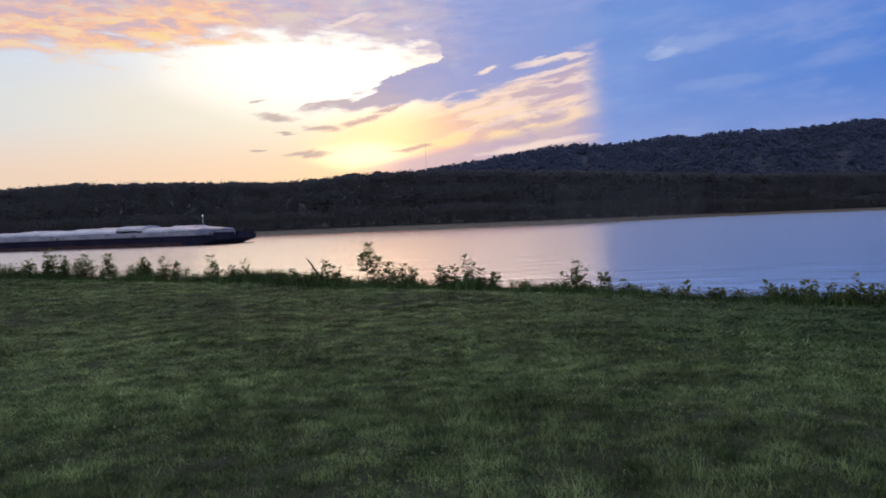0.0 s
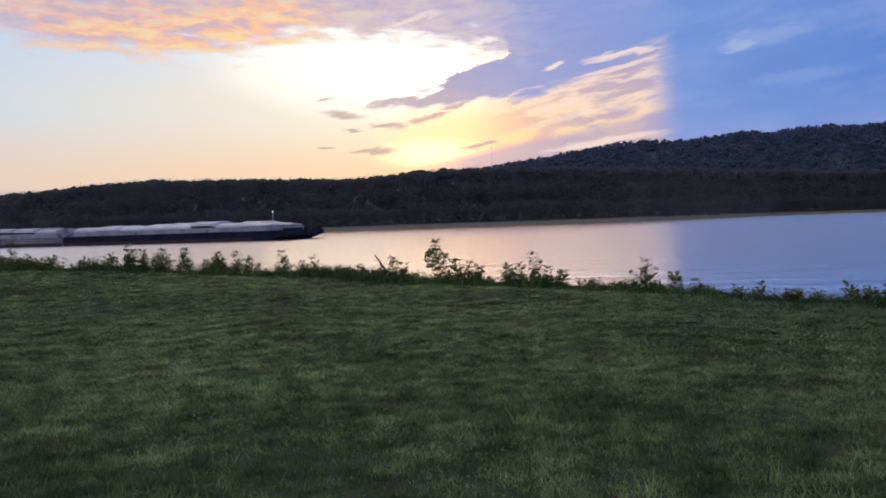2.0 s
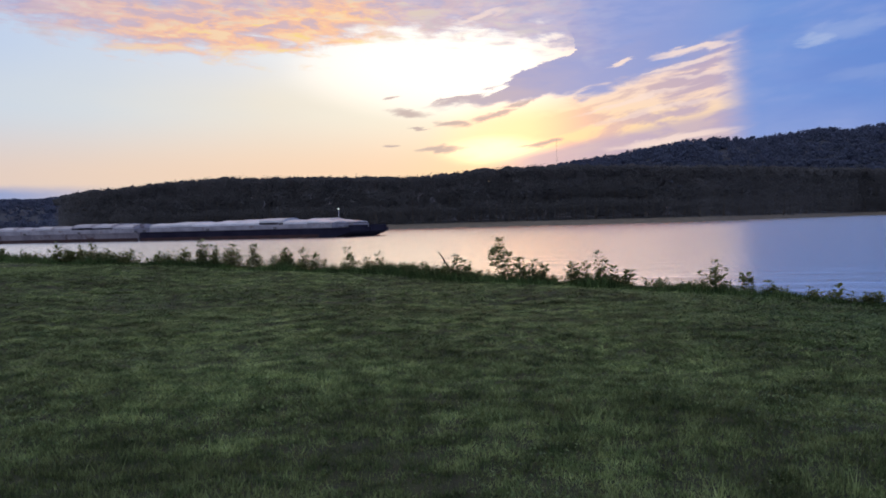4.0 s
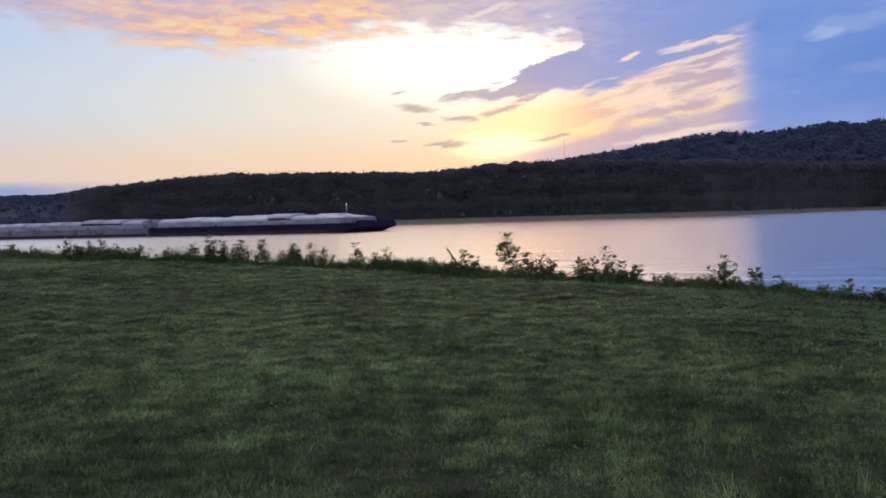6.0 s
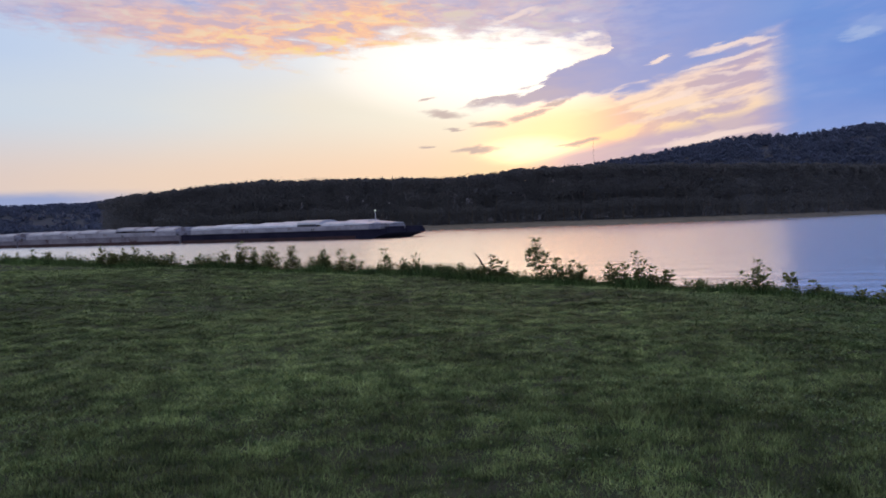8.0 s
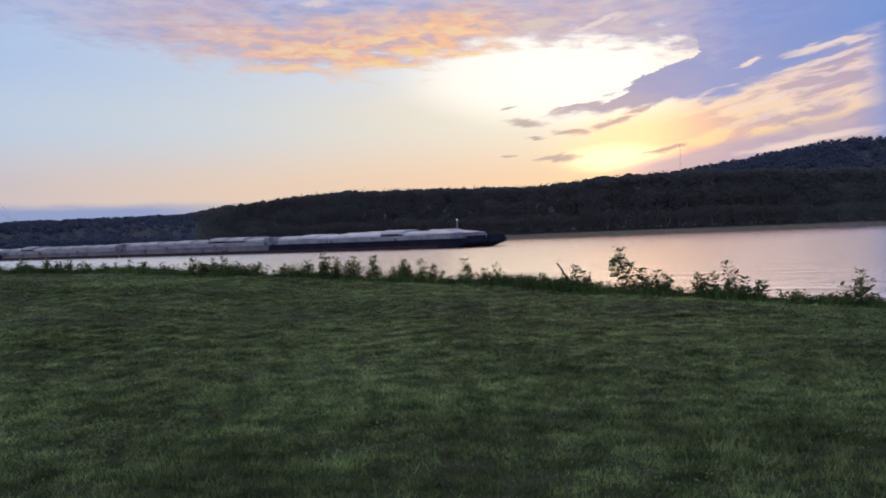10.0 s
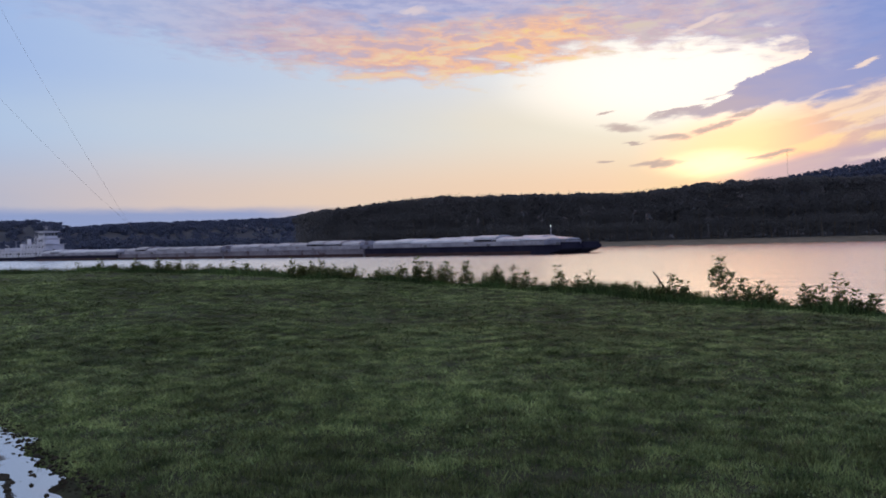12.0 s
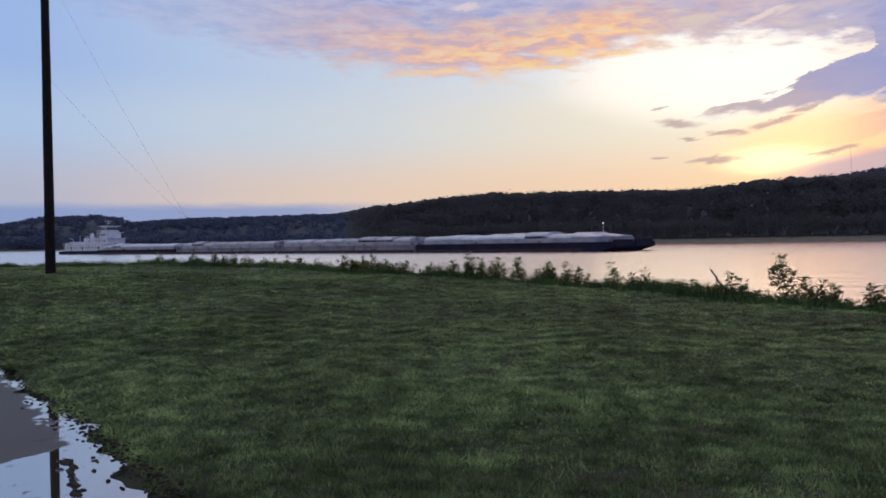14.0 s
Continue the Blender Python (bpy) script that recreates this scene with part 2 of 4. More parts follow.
# materials -------------------------------------------------------------------
def material(name, dark, light, scale=4.0, rough=0.8, metal=0.0, bump=0.0, bump_scale=40.0, wear=None, wear_at=0.62, spec=0.4, random_value=0.0, island=0.0, translucent=0.0, patchy=0.0):
    """Two-tone grain at two scales, wear in patches, and fine relief."""
    mat = bpy.data.materials.new(name)
    mat.use_nodes = True
    k = Net(mat.node_tree)
    at = k.node("ShaderNodeTexCoord").outputs["Object"]
    n1, n2 = k.noise(at, scale, 5), k.noise(at, scale * 9, 4)
    grain = k.m("ADD", k.m("MULTIPLY", n1, 0.65), k.m("MULTIPLY", n2, 0.35))
    col = k.mix(k.step(grain, 0.36, 0.64), dark, light)
    if wear:
        col = k.mix(k.step(k.noise(at, scale * 0.7, 7, 0.7), wear_at, wear_at + 0.08), col, wear)
    if patchy:
        broad = k.m("ADD", k.m("MULTIPLY", k.noise(at, 0.34, 4, 0.6), 0.55), k.m("MULTIPLY", k.noise(at, 1.6, 4, 0.6), 0.45))
        tone = k.node("ShaderNodeHueSaturation")
        k.put(tone.inputs["Value"], k.step(broad, 0.38, 0.62, 1.0 - patchy, 1.0 + patchy))
        k.put(tone.inputs["Color"], col)
        col = tone.outputs[0]
    if random_value or island:
        r = k.node("ShaderNodeObjectInfo").outputs["Random"] if random_value else k.node("ShaderNodeNewGeometry").outputs["Random Per Island"]
        hsv = k.node("ShaderNodeHueSaturation")
        amount = random_value or island
        k.put(hsv.inputs["Value"], k.m("ADD", k.m("MULTIPLY", r, 2 * amount), 1.0 - amount))
        k.put(hsv.inputs["Color"], col)
        col = hsv.outputs[0]
    b = k.node("ShaderNodeBsdfPrincipled")
    k.put(b.inputs["Base Color"], col)
    k.put(b.inputs["Roughness"], k.m("ADD", k.m("MULTIPLY", n2, 0.2), rough - 0.1))
    b.inputs["Metallic"].default_value = metal
    b.inputs["Specular IOR Level"].default_value = spec
    if bump:
        bm = k.node("ShaderNodeBump")
        bm.inputs["Strength"].default_value = bump
        bm.inputs["Distance"].default_value = 0.02
        k.put(bm.inputs["Height"], k.noise(at, bump_scale, 5))
        k.put(b.inputs["Normal"], bm.outputs[0])
    shader = b.outputs[0]
    if translucent:
        tr, mx = k.node("ShaderNodeBsdfTranslucent"), k.node("ShaderNodeMixShader")
        k.put(tr.inputs[0], col)
        mx.inputs[0].default_value = translucent
        k.put(mx.inputs[1], shader)
        k.put(mx.inputs[2], tr.outputs[0])
        shader = mx.outputs[0]
    k.put(k.node("ShaderNodeOutputMaterial").inputs[0], shader)
    return mat


def water_material(name, ripple, rough):
    mat = bpy.data.materials.new(name)
    mat.use_nodes = True
    k = Net(mat.node_tree)
    at = k.node("ShaderNodeTexCoord").outputs["Object"]
    sep = k.node("ShaderNodeSeparateXYZ")
    k.put(sep.inputs[0], at)
    x, y, _ = sep.outputs
    wide = k.xyz(k.m("MULTIPLY", x, 0.55), y)
    h = k.m("ADD", k.m("MULTIPLY", k.noise(wide, 0.35, 2, 0.5), 1.0), k.m("MULTIPLY", k.noise(wide, 2.2, 2, 0.5), 0.10))
    bm = k.node("ShaderNodeBump")
    bm.inputs["Strength"].default_value = 1.0
    calm = k.step(k.noise(k.xyz(k.m("MULTIPLY", x, 0.25), y), 0.05, 4), 0.40, 0.66, 0.75, 1.25)
    k.put(bm.inputs["Distance"], k.m("MULTIPLY", calm, ripple))
    k.put(bm.inputs["Height"], h)
    b = k.node("ShaderNodeBsdfPrincipled")
    k.put(b.inputs["Base Color"], k.mix(k.noise(at, 0.03, 3), (0.080, 0.075, 0.074), (0.104, 0.094, 0.088)))
    b.inputs["Roughness"].default_value = rough
    b.inputs["IOR"].default_value = 1.333
    k.put(b.inputs["Normal"], bm.outputs[0])
    sheen, both = k.node("ShaderNodeBsdfGlossy"), k.node("ShaderNodeMixShader")
    sheen.inputs["Color"].default_value = (0.93, 0.94, 0.95, 1.0)
    sheen.inputs["Roughness"].default_value = rough
    k.put(sheen.inputs["Normal"], bm.outputs[0])
    both.inputs[0].default_value = 0.86
    k.put(both.inputs[1], b.outputs[0])
    k.put(both.inputs[2], sheen.outputs[0])
    k.put(k.node("ShaderNodeOutputMaterial").inputs[0], both.outputs[0])
    return mat


M_SOIL = material("lawn_soil", (0.008, 0.013, 0.006), (0.020, 0.031, 0.013), 3.0, 0.95, bump=0.5, bump_scale=30, wear=(0.034, 0.032, 0.020), wear_at=0.66)
M_GRASS = material("grass_blades", (0.044, 0.076, 0.032), (0.205, 0.272, 0.122), 3.4, 0.7, spec=0.2, island=0.42, translucent=0.36, wear=(0.185, 0.180, 0.100), wear_at=0.64, patchy=0.48)
M_WEEDY = material("weedy_grass_blades", (0.022, 0.045, 0.018), (0.085, 0.138, 0.050), 3.0, 0.7, spec=0.2, island=0.5, translucent=0.3, patchy=0.35)
M_LEAF = material("weed_leaves", (0.075, 0.100, 0.038), (0.165, 0.185, 0.075), 6, 0.6, spec=0.3, island=0.4, translucent=0.5)
M_STEM = material("weed_stems", (0.075, 0.065, 0.035), (0.12, 0.10, 0.055), 20, 0.8, spec=0.2)
M_DEADWOOD = material("bare_branch_bark", (0.05, 0.04, 0.032), (0.10, 0.08, 0.065), 25, 0.9, spec=0.2, bump=0.4, bump_scale=90)
# air haze over the far bank is put into this blue-grey leaf colour
M_HAZE_TREE = material("haze_tinted_tree_leaves", (0.074, 0.078, 0.093), (0.094, 0.097, 0.110), 0.05, 0.9, spec=0.05, island=0.03, translucent=0.5)
# blue distance haze is painted into the hill leaves and the ground under them
M_HAZE_BLUFF = material("haze_tinted_bluff_leaves", (0.070, 0.088, 0.150), (0.088, 0.108, 0.174), 0.02, 0.9, spec=0.05, island=0.06, translucent=0.4)
M_HAZE_FLOOR = material("haze_tinted_forest_floor", (0.027, 0.034, 0.056), (0.036, 0.044, 0.070), 0.02, 0.95)
M_CLOVER = material("clover_leaves", (0.050, 0.095, 0.036), (0.120, 0.185, 0.078), 3.0, 0.6, spec=0.35, island=0.35, translucent=0.3)
M_TRUNK = material("far_tree_bark", (0.05, 0.042, 0.035), (0.10, 0.085, 0.07), 1.5, 0.9)
M_SHORE = material("muddy_shore", (0.080, 0.070, 0.064), (0.135, 0.118, 0.104), 0.25, 0.85, bump=0.3, bump_scale=2)
M_WATER = water_material("river_water", 0.09, 0.212)
M_POLE = material("creosoted_pole_wood", (0.006, 0.005, 0.006), (0.013, 0.011, 0.012), 7, 0.9, spec=0.15, bump=0.5, bump_scale=60)
M_WIRE = material("galvanised_wire", (0.14, 0.14, 0.15), (0.22, 0.22, 0.23), 30, 0.5, metal=0.6)
M_HULL = material("dark_hull_paint", (0.008, 0.008, 0.020), (0.016, 0.016, 0.032), 0.25, 0.8, spec=0.05, wear=(0.040, 0.020, 0.020), wear_at=0.66)
M_GREYHULL = material("weathered_grey_hull_paint", (0.085, 0.078, 0.108), (0.15, 0.142, 0.178), 0.22, 0.7, spec=0.2, wear=(0.055, 0.036, 0.046), wear_at=0.54)
M_BOOT = material("maroon_hull_band", (0.018, 0.009, 0.012), (0.034, 0.014, 0.017), 0.4, 0.7, spec=0.2)
M_COVER = material("pale_fibreglass_cover", (0.32, 0.34, 0.43), (0.47, 0.49, 0.59), 0.35, 0.5, wear=(0.22, 0.20, 0.22), wear_at=0.64, random_value=0.14)
M_OLDCOVER = material("weathered_lavender_grey_cover", (0.21, 0.215, 0.28), (0.32, 0.325, 0.40), 0.3, 0.55, wear=(0.13, 0.11, 0.13), wear_at=0.58, random_value=0.2)
M_COAMING = material("coaming_steel", (0.15, 0.15, 0.20), (0.24, 0.24, 0.30), 0.4, 0.65, wear=(0.10, 0.07, 0.07), wear_at=0.6)
M_WHITE = material("white_deckhouse_paint", (0.38, 0.39, 0.48), (0.52, 0.53, 0.62), 0.3, 0.5, wear=(0.26, 0.24, 0.26), wear_at=0.66)
M_GLASS = material("dark_window_glass", (0.012, 0.014, 0.018), (0.022, 0.024, 0.030), 1.0, 0.15, spec=0.6)
M_DARKSTEEL = material("dark_steel", (0.03, 0.03, 0.034), (0.06, 0.06, 0.065), 2.0, 0.5, metal=0.5)
M_CLOD = material("dark_wet_soil", (0.008, 0.008, 0.006), (0.018, 0.017, 0.012), 12, 0.75, spec=0.15, bump=0.6, bump_scale=80)

M_LAMP = bpy.data.materials.new("lit_bow_lantern")
M_LAMP.use_nodes = True
_k = Net(M_LAMP.node_tree)
_e = _k.node("ShaderNodeEmission")
_e.inputs[0].default_value = (0.85, 1.0, 0.92, 1.0)
_e.inputs[1].default_value = 1.1
_k.put(_k.node("ShaderNodeOutputMaterial").inputs[0], _e.outputs[0])


# mesh helpers ------------------------------------------------------------------
def mesh_of(name, verts, faces, mat, smooth=False):
    me = bpy.data.meshes.new(name)
    me.from_pydata([tuple(map(float, v)) for v in verts], [], faces)
    me.materials.append(mat)
    if smooth:
        me.polygons.foreach_set("use_smooth", [True] * len(me.polygons))
    me.update()
    return me


def triangles(name, verts, mat):
    """A mesh of loose triangles from an (n, 3, 3) array."""
    verts = np.ascontiguousarray(verts, dtype=np.float32)
    n = len(verts)
    me = bpy.data.meshes.new(name)
    me.vertices.add(3 * n)
    me.vertices.foreach_set("co", verts.ravel())
    me.loops.add(3 * n)
    me.loops.foreach_set("vertex_index", np.arange(3 * n, dtype=np.int32))
    me.polygons.add(n)
    me.polygons.foreach_set("loop_start", np.arange(0, 3 * n, 3, dtype=np.int32))
    me.update(calc_edges=True)
    me.validate()
    me.materials.append(mat)
    return me


def from_bm(name, bm, mat, smooth=False):
    me = bpy.data.meshes.new(name)
    bm.normal_update()
    bm.to_mesh(me)
    bm.free()
    me.materials.append(mat)
    if smooth:
        me.polygons.foreach_set("use_smooth", [True] * len(me.polygons))
    return me


def part(name, data, parent, label="", m=None):
    ob = new(name, data)
    ob.parent = parent
    if m is not None:
        ob.matrix_basis = m
    if label:
        ob["label"] = label
    return ob


def box(bm, x0, x1, y0, y1, z0, z1, bevel=0.0):
    r = bmesh.ops.create_cube(bm, size=1.0, matrix=Matrix.Translation(((x0 + x1) / 2, (y0 + y1) / 2, (z0 + z1) / 2)) @ Matrix.Diagonal((x1 - x0, y1 - y0, z1 - z0, 1)))
    if bevel:
        edges = {e for v in r["verts"] for e in v.link_edges}
        bmesh.ops.bevel(bm, geom=list(edges), offset=bevel, segments=2, affect="EDGES")
    return bm


def rod(bm, a, b, r0, r1=None, sides=8):
    a, b = Vector(a), Vector(b)
    d = b - a
    m = Matrix.Translation((a + b) / 2) @ d.to_track_quat("Z", "Y").to_matrix().to_4x4()
    bmesh.ops.create_cone(bm, cap_ends=True, segments=sides, radius1=r0, radius2=r0 if r1 is None else r1, depth=d.length, matrix=m)
    return bm


# the lie of the land ------------------------------------------------------------
WATER_Z = -1.1
rng = np.random.default_rng(7)


def smooth(v, lo, hi):
    t = np.clip((v - lo) / (hi - lo), 0, 1)
    return t * t * (3 - 2 * t)


def bank_line(x):
    """y of the lawn's rim over the river."""
    return np.interp(x, [-400, -60, -30, -14, -8, -2, 2, 4, 6, 7.5, 14, 60], [60, 24, 22.5, 22, 22, 20.4, 18.2, 16.6, 14.7, 12.6, 4, -60])


def rim_height(x):
    return np.interp(x, [-60, -33, -24, -18, -14, -8, -2, 2, 6, 12], [0.6, 0.75, 0.85, 0.68, 0.55, 0.27, 0.03, -0.08, -0.16, -0.2])


ROAD_AT, ROAD_DIR = np.array([-3.94, 3.34]), np.array([-0.917, 0.40])


def road_side(x, y):
    """Metres beyond the road's edge, towards the river."""
    n = np.array([0.40, 0.917])
    return (x - ROAD_AT[0]) * n[0] + (y - ROAD_AT[1]) * n[1]


def waves(x, y):
    return (0.013 * np.sin(4.1 * x + 2.0 * np.sin(1.9 * y)) * np.sin(3.7 * y + 1.5 * np.sin(2.2 * x)) + 0.024 * np.sin(0.9 * x + 1.3 * np.sin(0.45 * y)) + 0.020 * np.sin(1.25 * y + 0.8 * np.sin(0.6 * x))
            + 0.012 * np.sin(2.3 * x + 1.9 * y) + 0.010 * np.sin(6.3 * x + 2.1 * np.sin(2.7 * y)) * np.sin(5.9 * y + 1.7 * np.sin(3.1 * x)))


def lawn_height(x, y):
    r = np.hypot(x, y)
    side = road_side(x, y)
    return rim_height(x) * smooth(r, 3, 24) + waves(x, y) * smooth(side, 0.3, 3) - 0.06 * (1 - smooth(side, 0.24, 0.85))


FAR_AZ = [-180, -100, -75, -62, -38, -36.6, -35.6, -30, -18, 0, 9, 14, 19, 29, 45, 75, 100, 180]
FAR_R = [4400, 4400, 2600, 1150, 1050, 960, 470, 432, 396, 387, 407, 515, 690, 773, 1000, 2600, 4400, 4400]


def far_shore(az):
    return np.interp(az, FAR_AZ, FAR_R)


# -34 to -5 degrees is an unseen rise, added to block sky between leaves
HILL_AZ = [-100, -68, -62, -59.3, -58.2, -57, -53.3, -52.1, -51.4, -50, -48.6, -44.4, -41, -37, -34, -30, -26, -5, 0.15, 2.6, 5.6, 8.2, 10.1, 12.3, 14.6, 16.7, 18.2, 19.7, 21.7, 24.4, 27, 28.4, 30.2, 40, 70, 100]
HILL_EL = [2.0, 1.0, 1.3, 1.48, 1.8, 2.0, 2.12, 1.92, 1.62, 1.75, 1.86, 1.95, 2.04, 2.17, 2.35, 2.8, 3.15, 3.3, 4.05, 4.38, 4.8, 5.15, 5.25, 5.08, 5.22, 5.46, 5.24, 5.42, 5.46, 5.27, 5.42, 5.54, 5.38, 5.1, 3.0, 2.0]


def ridge(az):
    """Height of the hills behind the far shore, under their trees, and of the added rise."""
    top = np.interp(az, HILL_AZ, HILL_EL)
    return 1500 * np.tan(np.radians(top)) - np.where(az < -34, 6.0, 12.0)


def ground_height(x, y):
    r, az = np.hypot(x, y), np.degrees(np.arctan2(x, y))
    s = y - bank_line(x)
    near = lawn_height(x, y)
    z = near + (-2.6 - near) * smooth(s, -0.3, 7.0)
    f = r - far_shore(az)
    river = s > 0
    far = -2.6 + 4.0 * smooth(f, -16, 16) + 1.2 * smooth(f, 12, 50)
    hill = ridge(az) * smooth(r, 880 + 0 * az, 1500) * (1 - 0.35 * smooth(r, 1700, 3500))
    return np.where(river, np.maximum(z, -2.6) * (f < -16) + (f >= -16) * (far + hill * (f > 0) * smooth(f, 0, 200)), z)


def build_ground():
    azs = np.concatenate([np.arange(-180, -72, 6.0), np.arange(-72, 42, 0.5), np.arange(42, 180, 6.0)])
    rs = np.concatenate([np.linspace(0.4, 30, 90), np.geomspace(30.6, 340, 60)[0:], np.linspace(345, 1100, 150), np.geomspace(1110, 4600, 50)])
    A, R = np.meshgrid(np.radians(azs), rs, indexing="ij")
    X, Y = R * np.sin(A), R * np.cos(A)
    Z = ground_height(X, Y)
    # the road's bed lies a little lower
    Z = np.where((road_side(X, Y) < 0.18) & (R < 60), np.minimum(Z, -0.05), Z)
    na, nr = X.shape
    verts = np.stack([X, Y, Z], -1).reshape(-1, 3)
    faces = []
    for i in range(na):
        j = (i + 1) % na
        for q in range(nr - 1):
            faces.append((i * nr + q, i * nr + q + 1, j * nr + q + 1, j * nr + q))
    verts = np.vstack([verts, [0, 0, -0.06]])
    faces += [(len(verts) - 1, i * nr, ((i + 1) % na) * nr) for i in range(na)]
    me = mesh_of("ground", verts, faces, M_SOIL, True)
    me.materials.append(M_SHORE)
    me.materials.append(M_HAZE_FLOOR)
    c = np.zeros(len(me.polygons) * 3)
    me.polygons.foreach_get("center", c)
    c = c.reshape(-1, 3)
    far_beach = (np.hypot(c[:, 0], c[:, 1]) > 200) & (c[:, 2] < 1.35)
    # land beyond the shore takes the ground colour with blue haze in it
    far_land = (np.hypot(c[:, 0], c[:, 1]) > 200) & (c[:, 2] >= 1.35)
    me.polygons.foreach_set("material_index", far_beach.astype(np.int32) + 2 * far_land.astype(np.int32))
    me.flip_normals() if me.polygons[0].normal.z < 0 else None
    tagged(new("ground", me), "rough riverside lawn soil and far muddy banks", "ground", kind="structure")


build_ground()


def build_water():
    n = 40
    xs = np.linspace(-4500, 4500, n)
    verts = [(x, y, WATER_Z) for y in xs for x in xs]
    faces = [(i * n + j, i * n + j + 1, (i + 1) * n + j + 1, (i + 1) * n + j) for i in range(n - 1) for j in range(n - 1)]
    tagged(new("water", mesh_of("water", verts, faces, M_WATER)), "broad calm river reflecting the sunset sky", "river", kind="structure")


build_water()


# wet road -----------------------------------------------------------------------
def road_material():
    mat = bpy.data.materials.new("wet_asphalt")
    mat.use_nodes = True
    k = Net(mat.node_tree)
    at = k.node("ShaderNodeTexCoord").outputs["Object"]
    sep = k.node("ShaderNodeSeparateXYZ")
    k.put(sep.inputs[0], at)
    along, across = sep.outputs[0], sep.outputs[1]
    n1, n2 = k.noise(at, 1.1, 5), k.noise(at, 90, 3)
    # water stands along the lawn's edge and in hollows
    shallow = k.m("ADD", k.m("MULTIPLY", k.m("SUBTRACT", n1, 0.5), 0.8), k.m("MULTIPLY", k.m("SUBTRACT", k.noise(at, 7.0, 4), 0.5), 0.4))
    wet = k.step(k.m("ADD", k.m("ADD", shallow, across), k.step(along, -2.1, -1.6, 0.0, 0.85)), -0.20, -0.12)
    wet = k.m("MAXIMUM", wet, k.step(k.m("ADD", k.noise(at, 0.62, 4), k.m("MULTIPLY", k.m("SUBTRACT", n1, 0.5), 0.25)), 0.63, 0.66))
    # grit and soil break through near the edge
    grit = k.m("MULTIPLY", k.step(k.noise(at, 3.6, 5, 0.65), 0.60, 0.64), k.step(across, -1.3, -0.4))
    wet = k.m("MULTIPLY", wet, k.m("SUBTRACT", 1.0, grit))
    col = k.mix(k.step(n2, 0.35, 0.7), (0.034, 0.034, 0.040), (0.066, 0.065, 0.072))
    col = k.mix(grit, col, (0.022, 0.019, 0.016))
    b = k.node("ShaderNodeBsdfPrincipled")
    k.put(b.inputs["Base Color"], k.mix(wet, col, (0.042, 0.036, 0.032)))
    k.put(b.inputs["Roughness"], k.m("ADD", k.m("MULTIPLY", wet, -0.53), 0.56))
    k.put(b.inputs["Specular IOR Level"], k.m("ADD", k.m("MULTIPLY", wet, 0.25), 0.25))
    bm = k.node("ShaderNodeBump")
    bm.inputs["Distance"].default_value = 0.004
    k.put(bm.inputs["Strength"], k.m("SUBTRACT", 1.0, wet, clamp=True))
    k.put(bm.inputs["Height"], n2)
    k.put(b.inputs["Normal"], bm.outputs[0])
    film, both = k.node("ShaderNodeBsdfGlossy"), k.node("ShaderNodeMixShader")
    film.inputs["Color"].default_value = (0.98, 0.92, 0.88, 1.0)
    film.inputs["Roughness"].default_value = 0.015
    k.put(both.inputs[0], k.m("MULTIPLY", wet, 0.5))
    k.put(both.inputs[1], b.outputs[0])
    k.put(both.inputs[2], film.outputs[0])
    k.put(k.node("ShaderNodeOutputMaterial").inputs[0], both.outputs[0])
    return mat


def build_road():
    # local x runs along the road, y across it (0 at the lawn's edge)
    xs = np.linspace(-30, 34, 900)
    edge = [0.08 * math.sin(1.7 * x) + 0.06 * math.sin(4.3 * x + 1) + 0.04 * math.sin(9 * x) + 0.03 * math.sin(17 * x + 2) for x in xs]
    verts, faces = [], []
    for x, e in zip(xs, edge):
        for y in (e, -0.5, -2.0, -6.0, -9.0):
            verts.append((x, y, 0.0))
        verts.append((x, e, -0.08))
    for i in range(len(xs) - 1):
        a, b = 6 * i, 6 * i + 6
        for q in range(4):
            faces.append((a + q, b + q, b + q + 1, a + q + 1))
        faces.append((a, a + 5, b + 5, b))
    ob = new("road", mesh_of("road", verts, faces, road_material()))
    ux = Vector((ROAD_DIR[0], ROAD_DIR[1], 0)).normalized() * -1
    uy = Vector((0.40, 0.917, 0)).normalized()
    m = Matrix((ux, uy, Vector((0, 0, 1)))).transposed().to_4x4()
    m.translation = (ROAD_AT[0] + 0.045, ROAD_AT[1] + 0.10, 0.0)
    ob.matrix_world = m
    ob.data.flip_normals() if ob.data.polygons[0].normal.z < 0 else None
    tagged(ob, "wet dark asphalt with standing rainwater along the grass", "road", kind="structure")
    return m


ROAD_M = build_road()


